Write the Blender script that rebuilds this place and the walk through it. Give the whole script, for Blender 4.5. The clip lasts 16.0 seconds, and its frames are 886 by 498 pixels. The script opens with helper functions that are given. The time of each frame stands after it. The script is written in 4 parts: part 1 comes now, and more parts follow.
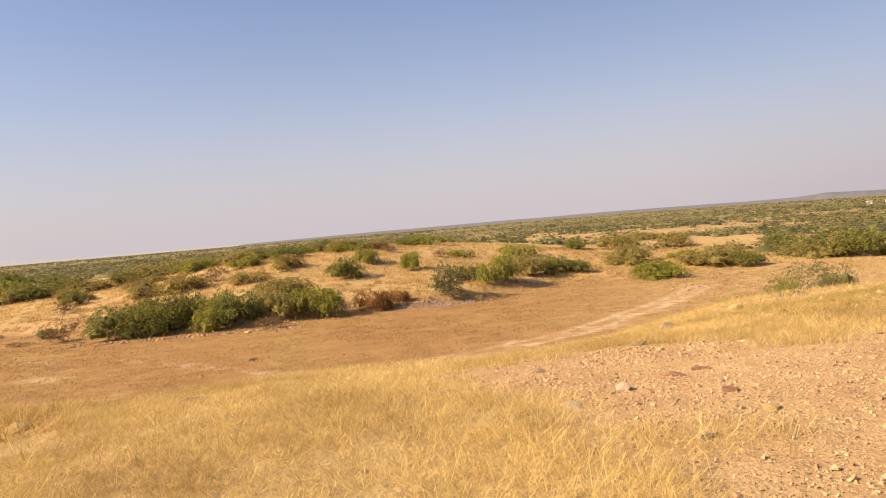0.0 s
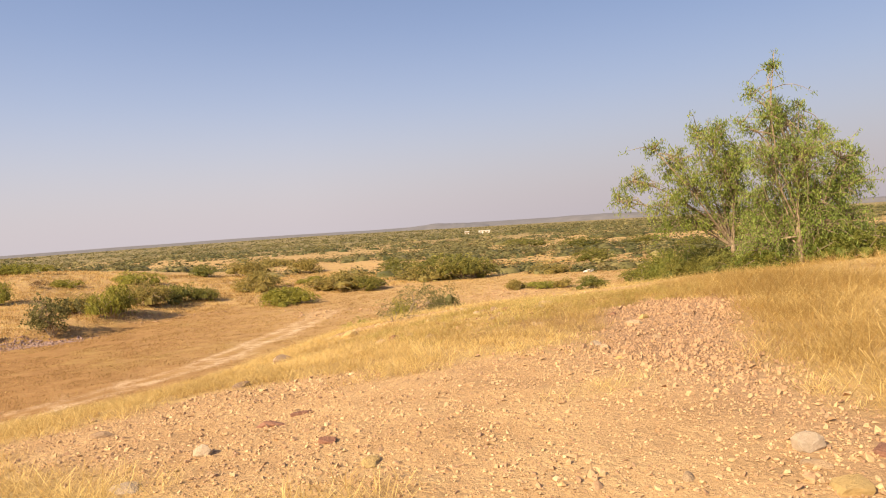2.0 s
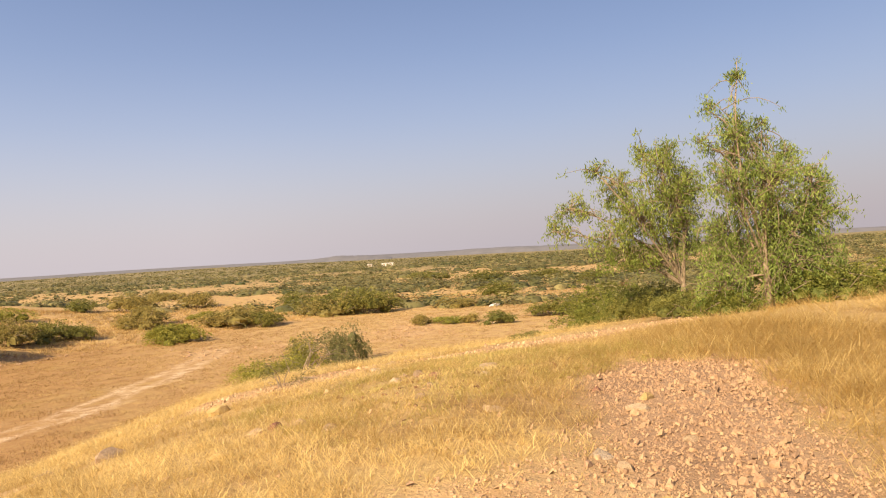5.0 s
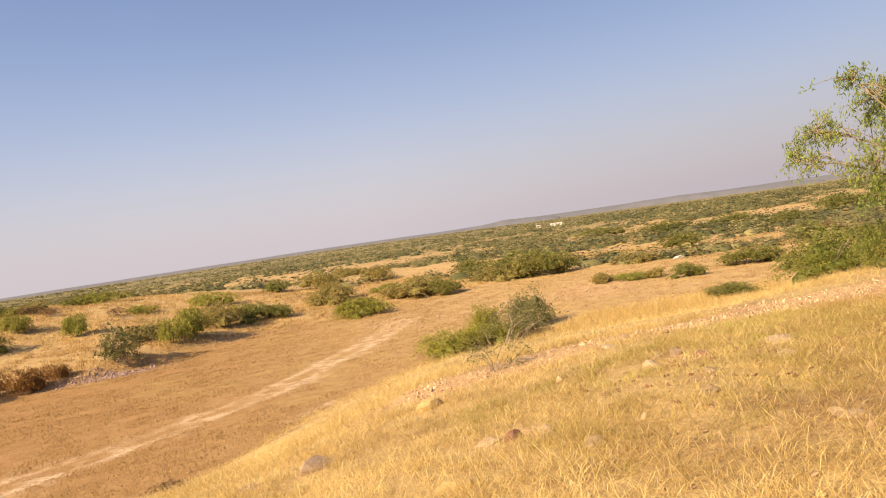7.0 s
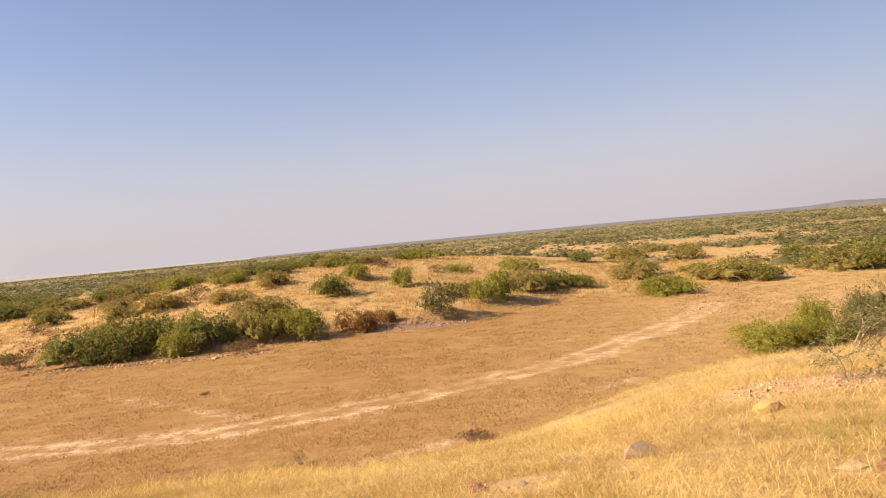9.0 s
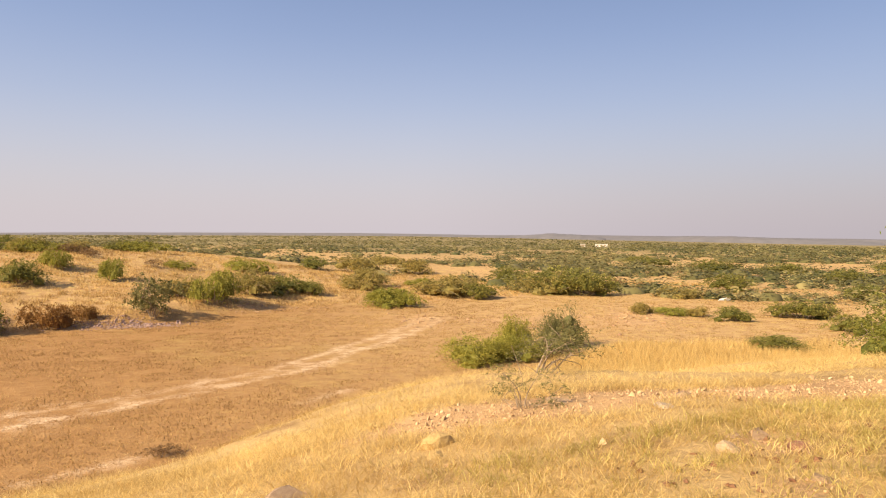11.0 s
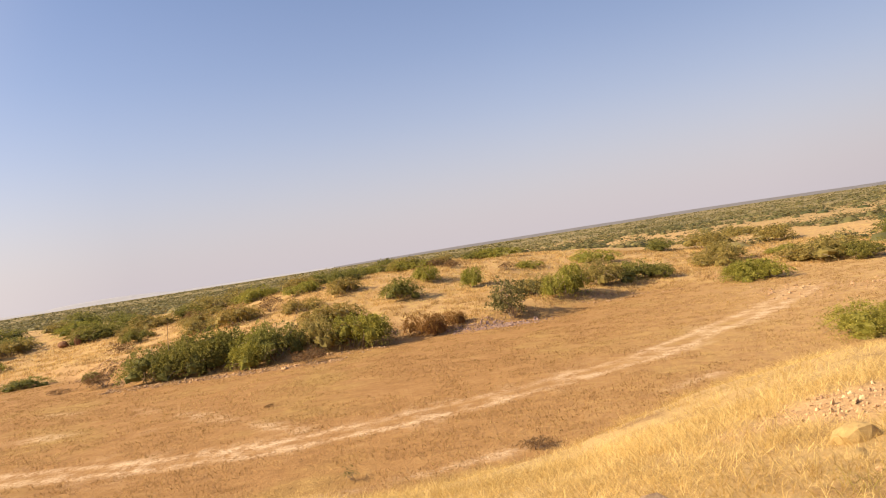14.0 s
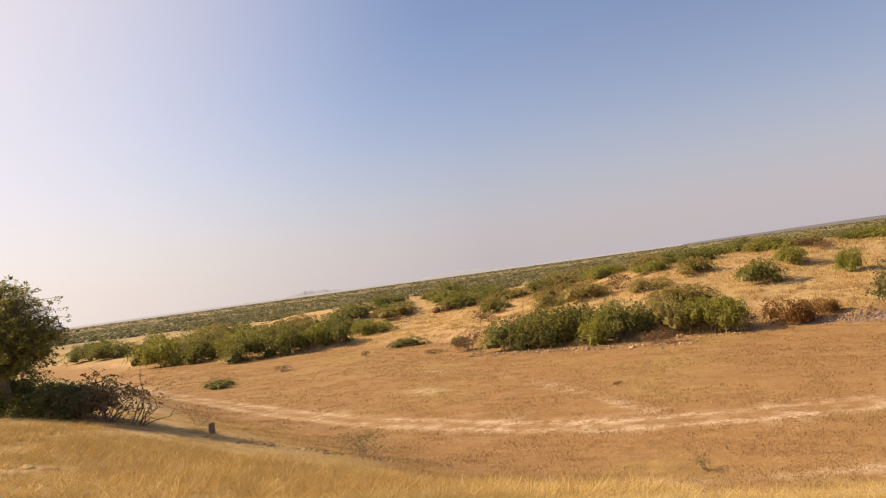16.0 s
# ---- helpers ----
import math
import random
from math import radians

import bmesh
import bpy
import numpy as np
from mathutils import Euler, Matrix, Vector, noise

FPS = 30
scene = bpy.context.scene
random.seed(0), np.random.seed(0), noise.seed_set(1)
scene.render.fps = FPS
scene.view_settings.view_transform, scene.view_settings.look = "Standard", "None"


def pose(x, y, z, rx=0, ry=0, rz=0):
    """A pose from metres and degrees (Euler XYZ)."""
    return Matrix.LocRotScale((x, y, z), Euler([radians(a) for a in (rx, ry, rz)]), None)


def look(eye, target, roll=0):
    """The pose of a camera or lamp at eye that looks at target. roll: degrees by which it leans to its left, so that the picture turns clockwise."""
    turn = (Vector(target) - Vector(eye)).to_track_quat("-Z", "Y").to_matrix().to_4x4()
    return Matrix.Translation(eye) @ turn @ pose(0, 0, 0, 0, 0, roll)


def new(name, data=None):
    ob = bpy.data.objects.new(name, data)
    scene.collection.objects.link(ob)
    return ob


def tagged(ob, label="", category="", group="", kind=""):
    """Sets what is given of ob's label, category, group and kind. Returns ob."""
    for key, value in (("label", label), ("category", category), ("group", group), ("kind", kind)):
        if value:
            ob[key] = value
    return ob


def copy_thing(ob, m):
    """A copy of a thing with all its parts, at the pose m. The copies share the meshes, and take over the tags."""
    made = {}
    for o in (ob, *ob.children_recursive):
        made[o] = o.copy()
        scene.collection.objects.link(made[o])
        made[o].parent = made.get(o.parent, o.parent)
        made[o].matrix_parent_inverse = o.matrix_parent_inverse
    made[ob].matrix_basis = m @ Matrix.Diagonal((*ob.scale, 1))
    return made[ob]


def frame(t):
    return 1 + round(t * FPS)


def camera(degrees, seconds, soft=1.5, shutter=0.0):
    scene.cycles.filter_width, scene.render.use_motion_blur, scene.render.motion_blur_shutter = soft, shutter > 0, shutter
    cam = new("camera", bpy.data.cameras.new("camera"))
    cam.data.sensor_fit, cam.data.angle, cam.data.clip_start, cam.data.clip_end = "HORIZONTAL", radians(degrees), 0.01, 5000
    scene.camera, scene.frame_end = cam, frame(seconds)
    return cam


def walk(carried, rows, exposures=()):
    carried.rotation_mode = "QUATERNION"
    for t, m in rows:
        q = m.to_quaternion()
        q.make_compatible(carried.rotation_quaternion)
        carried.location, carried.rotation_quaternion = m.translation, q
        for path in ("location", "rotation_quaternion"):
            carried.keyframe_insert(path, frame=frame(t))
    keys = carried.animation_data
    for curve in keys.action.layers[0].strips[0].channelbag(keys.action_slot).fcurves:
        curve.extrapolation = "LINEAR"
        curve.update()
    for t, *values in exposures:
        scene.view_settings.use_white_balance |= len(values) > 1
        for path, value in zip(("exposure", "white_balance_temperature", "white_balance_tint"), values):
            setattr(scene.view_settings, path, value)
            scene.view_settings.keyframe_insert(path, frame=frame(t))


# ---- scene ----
# camera and walk: seconds, place, turn
cam = camera(64.1, 16.0, soft=1.1)
ROWS = [
    (0.0, 0.001, -0.001, 1.5, 88.21, 4.89, -0.13),
    (0.5, 0.057, 0.041, 1.465, 87.95, 5.11, -7.43),
    (1.0, 0.235, 0.162, 1.449, 87.27, 3.88, -14.48),
    (1.5, 0.405, 0.615, 1.411, 87.07, 3.9, -24.36),
    (2.0, 0.624, 1.019, 1.413, 88.01, 4.24, -29.31),
    (2.5, 0.927, 1.401, 1.409, 90.16, 2.13, -31.42),
    (3.0, 1.142, 1.822, 1.405, 90.64, 0.01, -34.75),
    (5.5, 2.187, 4.112, 1.445, 89.86, 4.64, -37.58),
    (6.0, 2.305, 4.612, 1.447, 89.5, 6.58, -36.29),
    (6.5, 2.478, 5.124, 1.42, 89.12, 8.42, -26.08),
    (7.0, 2.454, 5.449, 1.416, 88.54, 8.8, -23.62),
    (7.5, 2.303, 5.675, 1.426, 89.28, 7.94, -17.33),
    (8.0, 2.17, 5.657, 1.485, 88.92, 5.12, -5.37),
    (8.5, 2.188, 5.597, 1.543, 89.21, 5.36, 0.22),
    (9.0, 2.182, 5.583, 1.522, 89.23, 5.34, 0.83),
    (9.5, 2.278, 5.785, 1.436, 88.17, 1.67, -4.99),
    (10.0, 2.595, 6.093, 1.417, 88.55, -2.67, -12.57),
    (12.5, 3.141, 7.294, 1.355, 88.21, 4.18, -26.06),
    (13.0, 3.212, 7.412, 1.267, 88.05, 6.0, -17.82),
    (13.5, 3.218, 7.512, 1.183, 88.84, 8.17, -6.68),
    (14.0, 3.194, 7.607, 1.19, 90.04, 8.88, 7.16),
    (14.5, 3.222, 7.664, 1.185, 90.31, 9.16, 16.18),
    (15.0, 3.24, 7.486, 1.283, 91.15, 8.96, 24.81),
    (15.5, 3.289, 7.28, 1.357, 91.74, 8.24, 30.71),
    (16.0, 3.222, 7.076, 1.425, 92.22, 7.79, 34.95),
]
walk(cam, [(t, pose(x, y, z, rx, ry, rz)) for t, x, y, z, rx, ry, rz in ROWS],
     ((0, 0.82), (2, 0.86), (5.5, 0.85), (6.5, 0.88), (8, 0.86), (13.5, 0.88), (14.5, 0.79), (16, 0.60)))

# ---------------------------------------------------------------- sky, sun, exposure
SUN_AZ, SUN_EL = -106.0, 33.0
world = bpy.data.worlds.new("sky")
scene.world = world
world.use_nodes = True
wn, wl = world.node_tree.nodes, world.node_tree.links
wn.clear()
sky = wn.new("ShaderNodeTexSky")
sky.sky_type = "NISHITA"
sky.sun_disc = False
sky.sun_elevation = radians(SUN_EL)
sky.sun_rotation = radians(SUN_AZ % 360)
sky.altitude = 0
sky.air_density = 1.0
sky.dust_density = 1.0
sky.ozone_density = 4.0
wbg, wout = wn.new("ShaderNodeBackground"), wn.new("ShaderNodeOutputWorld")
wbg.inputs["Strength"].default_value = 0.085
# pale dust haze that thickens towards the horizon
direction = wn.new("ShaderNodeTexCoord")
up = wn.new("ShaderNodeSeparateXYZ")
wl.new(direction.outputs["Generated"], up.inputs[0])
haze = wn.new("ShaderNodeValToRGB")
thick = ((0.0, 0.95), (0.05, 0.86), (0.11, 0.62), (0.18, 0.36), (0.27, 0.17), (0.40, 0.07), (0.75, 0.0))
while len(haze.color_ramp.elements) < len(thick):
    haze.color_ramp.elements.new(0.5)
for e, (p, v) in zip(haze.color_ramp.elements, thick):
    e.position, e.color = p, (v, v, v, 1)
haze.color_ramp.interpolation = "B_SPLINE"
wl.new(up.outputs["Z"], haze.inputs[0])
veil = wn.new("ShaderNodeMix")
veil.data_type = "RGBA"
wl.new(haze.outputs[0], veil.inputs["Factor"])
tint = wn.new("ShaderNodeMix")
tint.data_type, tint.blend_type = "RGBA", "MULTIPLY"
tint.inputs["Factor"].default_value = 1.0
tint.inputs["B"].default_value = (1.14, 1.01, 1.02, 1)
wl.new(sky.outputs[0], tint.inputs["A"])
# the dust glows brighter and warmer towards the sun
facing = wn.new("ShaderNodeVectorMath")
facing.operation = "DOT_PRODUCT"
facing.inputs[1].default_value = (np.sin(radians(SUN_AZ)), np.cos(radians(SUN_AZ)), 0.0)
wl.new(direction.outputs["Generated"], facing.inputs[0])
glow = wn.new("ShaderNodeMapRange")
glow.inputs["From Min"].default_value, glow.inputs["From Max"].default_value = -1.0, 1.0
wl.new(facing.outputs["Value"], glow.inputs["Value"])
shade = wn.new("ShaderNodeValToRGB")
stops = ((0.0, (0.335, 0.295, 0.315)), (0.22, (0.425, 0.378, 0.40)), (0.63, (0.43, 0.382, 0.40)), (0.9, (0.66, 0.575, 0.535)), (1.0, (0.78, 0.67, 0.60)))
while len(shade.color_ramp.elements) < len(stops):
    shade.color_ramp.elements.new(0.5)
for e, (p, c) in zip(shade.color_ramp.elements, stops):
    e.position, e.color = p, (*c, 1)
wl.new(glow.outputs["Result"], shade.inputs[0])
dust = wn.new("ShaderNodeVectorMath")
dust.operation = "SCALE"
dust.inputs["Scale"].default_value = 10.0
wl.new(shade.outputs[0], dust.inputs[0])
wl.new(dust.outputs[0], veil.inputs["B"])
# the blue is deeper away from the sun
deep = wn.new("ShaderNodeMapRange")
deep.inputs["From Min"].default_value, deep.inputs["From Max"].default_value = -1.0, -0.3
deep.inputs["To Min"].default_value, deep.inputs["To Max"].default_value = 0.72, 1.0
wl.new(facing.outputs["Value"], deep.inputs["Value"])
blue = wn.new("ShaderNodeVectorMath")
blue.operation = "SCALE"
wl.new(tint.outputs["Result"], blue.inputs[0])
wl.new(deep.outputs["Result"], blue.inputs["Scale"])
wl.new(blue.outputs[0], veil.inputs["A"])
# the wide pale aureole round the sun
near_sun = wn.new("ShaderNodeVectorMath")
near_sun.operation = "DOT_PRODUCT"
near_sun.inputs[1].default_value = (np.sin(radians(SUN_AZ)) * np.cos(radians(SUN_EL)), np.cos(radians(SUN_AZ)) * np.cos(radians(SUN_EL)), np.sin(radians(SUN_EL)))
wl.new(direction.outputs["Generated"], near_sun.inputs[0])
ring = wn.new("ShaderNodeMapRange")
ring.interpolation_type = "SMOOTHSTEP"
ring.inputs["From Min"].default_value, ring.inputs["From Max"].default_value = 0.40, 1.0
ring.inputs["To Max"].default_value = 0.75
wl.new(near_sun.outputs["Value"], ring.inputs["Value"])
aureole = wn.new("ShaderNodeMix")
aureole.data_type = "RGBA"
aureole.inputs["B"].default_value = (8.6, 7.3, 6.7, 1)
wl.new(ring.outputs["Result"], aureole.inputs["Factor"])
wl.new(veil.outputs["Result"], aureole.inputs["A"])
wl.new(aureole.outputs["Result"], wbg.inputs["Color"])
wl.new(wbg.outputs[0], wout.inputs["Surface"])
sun = new("sun", bpy.data.lights.new("sun", "SUN"))
sun.data.energy, sun.data.angle, sun.data.color = 5.0, radians(0.6), (1.0, 0.79, 0.50)
toward_sun = Vector((np.sin(radians(SUN_AZ)) * np.cos(radians(SUN_EL)), np.cos(radians(SUN_AZ)) * np.cos(radians(SUN_EL)), np.sin(radians(SUN_EL))))
sun.matrix_world = look(tuple(toward_sun * 60), (0, 0, 0))


# ---------------------------------------------------------------- materials
class Nodes:
    """A material's node tree, with short calls to add and link nodes."""
    def __init__(self, name):
        self.mat = bpy.data.materials.new(name)
        self.mat.use_nodes = True
        self.tree = self.mat.node_tree
        self.tree.nodes.clear()
        self.out = self.add("ShaderNodeOutputMaterial")
        self.bsdf = self.add("ShaderNodeBsdfPrincipled")
        self.link(self.bsdf.outputs[0], self.out.inputs["Surface"])
        self.bsdf.inputs["Specular IOR Level"].default_value = 0.25

    def add(self, kind):
        return self.tree.nodes.new(kind)

    def link(self, a, b):
        self.tree.links.new(a, b)

    def place(self):
        return self.add("ShaderNodeNewGeometry").outputs["Position"]

    def noise(self, scale, detail=4.0, rough=0.6, vector=None):
        n = self.add("ShaderNodeTexNoise")
        n.inputs["Scale"].default_value, n.inputs["Detail"].default_value, n.inputs["Roughness"].default_value = scale, detail, rough
        if vector is not None:
            self.link(vector, n.inputs["Vector"])
        return n.outputs["Fac"]

    def ramp(self, fac, stops):
        r = self.add("ShaderNodeValToRGB")
        while len(r.color_ramp.elements) < len(stops):
            r.color_ramp.elements.new(0.5)
        for e, (p, c) in zip(r.color_ramp.elements, stops):
            e.position, e.color = p, (*c, 1) if len(c) == 3 else c
        self.link(fac, r.inputs[0])
        return r.outputs[0]

    def mix(self, fac, a, b, kind="MIX"):
        m = self.add("ShaderNodeMix")
        m.data_type, m.blend_type = "RGBA", kind
        for v, s in ((fac, m.inputs["Factor"]), (a, m.inputs["A"]), (b, m.inputs["B"])):
            if hasattr(v, "is_linked"):
                self.link(v, s)
            elif isinstance(v, tuple):
                s.default_value = (*v, 1)
            else:
                s.default_value = v
        return m.outputs["Result"]

    def attr(self, name):
        a = self.add("ShaderNodeAttribute")
        a.attribute_name = name
        return a

    def step(self, v, a, b):
        m = self.add("ShaderNodeMapRange")
        m.interpolation_type = "SMOOTHSTEP"
        m.inputs["From Min"].default_value, m.inputs["From Max"].default_value = a, b
        self.link(v, m.inputs["Value"])
        return m.outputs["Result"]

    def math(self, op, a, b):
        m = self.add("ShaderNodeMath")
        m.operation = op
        for v, s in ((a, m.inputs[0]), (b, m.inputs[1])):
            if hasattr(v, "is_linked"):
                self.link(v, s)
            else:
                s.default_value = v
        return m.outputs[0]

    def bump(self, height, strength, distance):
        b = self.add("ShaderNodeBump")
        b.inputs["Strength"].default_value, b.inputs["Distance"].default_value = strength, distance
        self.link(height, b.inputs["Height"])
        self.link(b.outputs[0], self.bsdf.inputs["Normal"])

    def finish(self, colour, rough=0.9):
        self.link(colour, self.bsdf.inputs["Base Color"])
        self.bsdf.inputs["Roughness"].default_value = rough
        return self.mat


def ground_material():
    n = Nodes("dry_ground")
    p = n.place()
    mask = n.attr("cover")                      # red: bare stony ground, green: wheel tracks, blue: far scrubland
    sep = n.add("ShaderNodeSeparateColor")
    n.link(mask.outputs["Color"], sep.inputs[0])
    zone = n.attr("zone")                       # red: valley floor, green: reddish broken stone, blue: hill
    zsep = n.add("ShaderNodeSeparateColor")
    n.link(zone.outputs["Color"], zsep.inputs[0])
    fine, mid, wide = n.noise(9.0, 6, 0.7, p), n.noise(1.1, 5, 0.65, p), n.noise(0.12, 4, 0.6, p)
    grit = n.noise(45.0, 3, 0.7, p)
    stretch = n.add("ShaderNodeMapping")
    stretch.inputs["Scale"].default_value = (0.5, 1.1, 1.0)
    stretch.inputs["Rotation"].default_value = (0, 0, radians(-18))
    n.link(p, stretch.inputs["Vector"])
    streak = n.noise(0.75, 6, 0.7, stretch.outputs[0])
    # straw litter on the hill
    straw = n.ramp(n.mix(0.5, fine, mid), ((0.3, (0.33, 0.215, 0.09)), (0.5, (0.48, 0.33, 0.145)), (0.7, (0.60, 0.43, 0.20))))
    straw = n.mix(n.step(n.noise(0.55, 5, 0.7, p), 0.5, 0.64), straw, n.ramp(fine, ((0.3, (0.22, 0.13, 0.055)), (0.7, (0.40, 0.255, 0.115)))))
    stony = n.ramp(n.mix(0.55, grit, mid), ((0.30, (0.33, 0.195, 0.09)), (0.5, (0.485, 0.31, 0.155)), (0.70, (0.61, 0.42, 0.22))))
    soil = n.ramp(n.mix(0.65, streak, n.mix(0.35, n.noise(2.4, 9, 0.82, p), mid)), ((0.32, (0.22, 0.112, 0.04)), (0.5, (0.335, 0.185, 0.07)), (0.68, (0.455, 0.275, 0.115))))
    soil = n.mix(n.math("MULTIPLY", n.step(wide, 0.50, 0.70), 0.6), soil, n.ramp(mid, ((0.35, (0.28, 0.18, 0.058)), (0.65, (0.44, 0.30, 0.10)))))
    sand = n.ramp(n.mix(0.5, mid, fine), ((0.34, (0.31, 0.18, 0.075)), (0.52, (0.49, 0.32, 0.145)), (0.68, (0.61, 0.425, 0.21))))
    sand = n.mix(n.step(mid, 0.5, 0.62), sand, n.ramp(fine, ((0.38, (0.40, 0.26, 0.09)), (0.64, (0.62, 0.45, 0.18)))))
    pale = n.ramp(fine, ((0.3, (0.54, 0.37, 0.22)), (0.7, (0.70, 0.53, 0.36))))
    scrub = n.ramp(n.noise(0.035, 8, 0.75, p), ((0.40, (0.13, 0.12, 0.05)), (0.52, (0.21, 0.175, 0.08)), (0.63, (0.33, 0.255, 0.13))))
    c = n.mix(zsep.outputs[0], sand, soil)
    c = n.mix(zsep.outputs[2], c, straw)
    c = n.mix(n.math("MULTIPLY", sep.outputs[1], n.step(n.mix(0.5, fine, mid), 0.42, 0.56)), c, pale)
    rust = n.ramp(n.mix(0.55, grit, mid), ((0.30, (0.22, 0.13, 0.078)), (0.5, (0.35, 0.22, 0.13)), (0.70, (0.49, 0.33, 0.20))))
    c = n.mix(sep.outputs[0], c, n.mix(zsep.outputs[1], stony, rust))
    c = n.mix(sep.outputs[2], c, scrub)
    h = n.math("ADD", n.math("MULTIPLY", grit, 0.25), n.math("ADD", fine, n.math("MULTIPLY", mid, 1.6)))
    n.bump(n.math("ADD", h, n.math("MULTIPLY", n.math("MULTIPLY", n.noise(3.4, 4, 0.75, p), 2.4), n.math("SUBTRACT", 1.0, zsep.outputs[2]))), 0.8, 0.05)
    return n.finish(c, 0.95)


def leaf_material(name, dark, light, translucent=0.35):
    n = Nodes(name)
    tone = n.attr("tone").outputs["Fac"]
    c = n.ramp(tone, ((0.0, dark), (0.55, tuple(0.5 * (a + b) for a, b in zip(dark, light))), (1.0, light)))
    info = n.add("ShaderNodeObjectInfo")
    c = n.mix(n.math("MULTIPLY", info.outputs["Random"], 0.35), c, n.mix(1.0, c, (1.15, 0.95, 0.7), "MULTIPLY"))
    n.finish(c, 0.6)
    trans = n.add("ShaderNodeBsdfTranslucent")
    n.link(c, trans.inputs["Color"])
    mx = n.add("ShaderNodeMixShader")
    mx.inputs[0].default_value = translucent
    n.link(n.bsdf.outputs[0], mx.inputs[1])
    n.link(trans.outputs[0], mx.inputs[2])
    n.link(mx.outputs[0], n.out.inputs["Surface"])
    return n.mat


def stone_material(name, a, b, c):
    n = Nodes(name)
    tc = n.add("ShaderNodeTexCoord").outputs["Object"]
    v, w = n.noise(9.0, 6, 0.7, tc), n.noise(60.0, 4, 0.7, tc)
    col = n.ramp(n.mix(0.4, v, w), ((0.32, a), (0.5, b), (0.68, c)))
    info = n.add("ShaderNodeObjectInfo")
    col = n.mix(n.math("MULTIPLY", info.outputs["Random"], 0.4), col, n.mix(1.0, col, (0.75, 0.66, 0.6), "MULTIPLY"))
    n.bump(n.math("ADD", v, n.math("MULTIPLY", w, 0.4)), 0.8, 0.02)
    return n.finish(col, 0.85)


def pebble_material():
    n = Nodes("pebble")
    tone = n.attr("tone").outputs["Fac"]
    c = n.ramp(tone, ((0.0, (0.19, 0.105, 0.065)), (0.25, (0.34, 0.205, 0.115)), (0.65, (0.48, 0.31, 0.16)), (0.95, (0.57, 0.395, 0.22)), (1.0, (0.70, 0.55, 0.38))))
    c = n.mix(0.35, c, n.ramp(n.noise(70, 3, 0.7, n.place()), ((0.3, (0.34, 0.21, 0.12)), (0.7, (0.68, 0.49, 0.31)))))
    return n.finish(c, 0.9)


def plain_material(name, a, b, scale=3.0, rough=0.85):
    n = Nodes(name)
    v = n.noise(scale, 6, 0.65, n.place())
    n.bump(v, 0.5, 0.03)
    return n.finish(n.ramp(v, ((0.3, a), (0.7, b))), rough)


GROUND = ground_material()
PURPLE = plain_material("purple_gravel", (0.20, 0.125, 0.11), (0.42, 0.30, 0.26), 6)
GRASS = leaf_material("dry_grass", (0.40, 0.265, 0.085), (0.88, 0.70, 0.32), 0.42)
GREEN_STRAW = leaf_material("green_straw", (0.34, 0.27, 0.07), (0.72, 0.62, 0.22), 0.42)
TREE_LEAF = leaf_material("tree_leaf", (0.10, 0.16, 0.028), (0.41, 0.48, 0.125), 0.45)
ACACIA = leaf_material("thorn_leaf", (0.095, 0.11, 0.028), (0.41, 0.38, 0.10), 0.4)
LUSH = leaf_material("bush_leaf", (0.16, 0.165, 0.026), (0.49, 0.46, 0.10), 0.36)
OLIVE = leaf_material("olive_leaf", (0.19, 0.16, 0.045), (0.52, 0.42, 0.14), 0.36)
GREY = leaf_material("grey_leaf", (0.11, 0.115, 0.04), (0.28, 0.26, 0.11), 0.35)
DRY = leaf_material("withered_leaf", (0.13, 0.075, 0.035), (0.33, 0.215, 0.10), 0.25)
BRUSH = leaf_material("brush_leaf", (0.09, 0.115, 0.02), (0.36, 0.36, 0.085), 0.4)
BROWN = leaf_material("brown_leaf", (0.17, 0.085, 0.026), (0.43, 0.25, 0.08), 0.3)
BARK = plain_material("bark", (0.17, 0.12, 0.075), (0.36, 0.28, 0.20), 14)
PALE_STONE = stone_material("pale_stone", (0.38, 0.26, 0.155), (0.50, 0.36, 0.225), (0.60, 0.46, 0.31))
RED_STONE = stone_material("red_stone", (0.17, 0.075, 0.05), (0.30, 0.15, 0.10), (0.42, 0.25, 0.17))
YELLOW_STONE = stone_material("yellow_stone", (0.42, 0.285, 0.12), (0.53, 0.375, 0.16), (0.60, 0.445, 0.22))
DARK_STONE = stone_material("dark_stone", (0.22, 0.14, 0.09), (0.36, 0.25, 0.16), (0.48, 0.36, 0.24))
WHITE_STONE = stone_material("white_stone", (0.42, 0.32, 0.22), (0.53, 0.42, 0.31), (0.64, 0.53, 0.41))
PEBBLE = pebble_material()
WHITEWASH = plain_material("whitewash", (0.60, 0.57, 0.53), (0.68, 0.66, 0.62), 0.8)
# low ridges whose base colour carries the grey-lilac of distant haze
HILLS = plain_material("haze_tinted_hill", (0.145, 0.143, 0.155), (0.195, 0.186, 0.20), 0.02)
# pale and bluish: the horizon haze is put into this colour
MESA = plain_material("haze_painted_mesa", (0.34, 0.345, 0.385), (0.37, 0.375, 0.415), 0.002)
CLAY = stone_material("clay", (0.13, 0.06, 0.03), (0.20, 0.10, 0.055), (0.28, 0.16, 0.09))


# ---------------------------------------------------------------- terrain
def lattice(ix, iy, seed):
    h = (ix * 374761393 + iy * 668265263 + seed * 1442695041) & 0x7FFFFFFF
    h = ((h ^ (h >> 13)) * 1274126177) & 0x7FFFFFFF
    return ((h ^ (h >> 16)) & 0xFFFF) / 65535.0


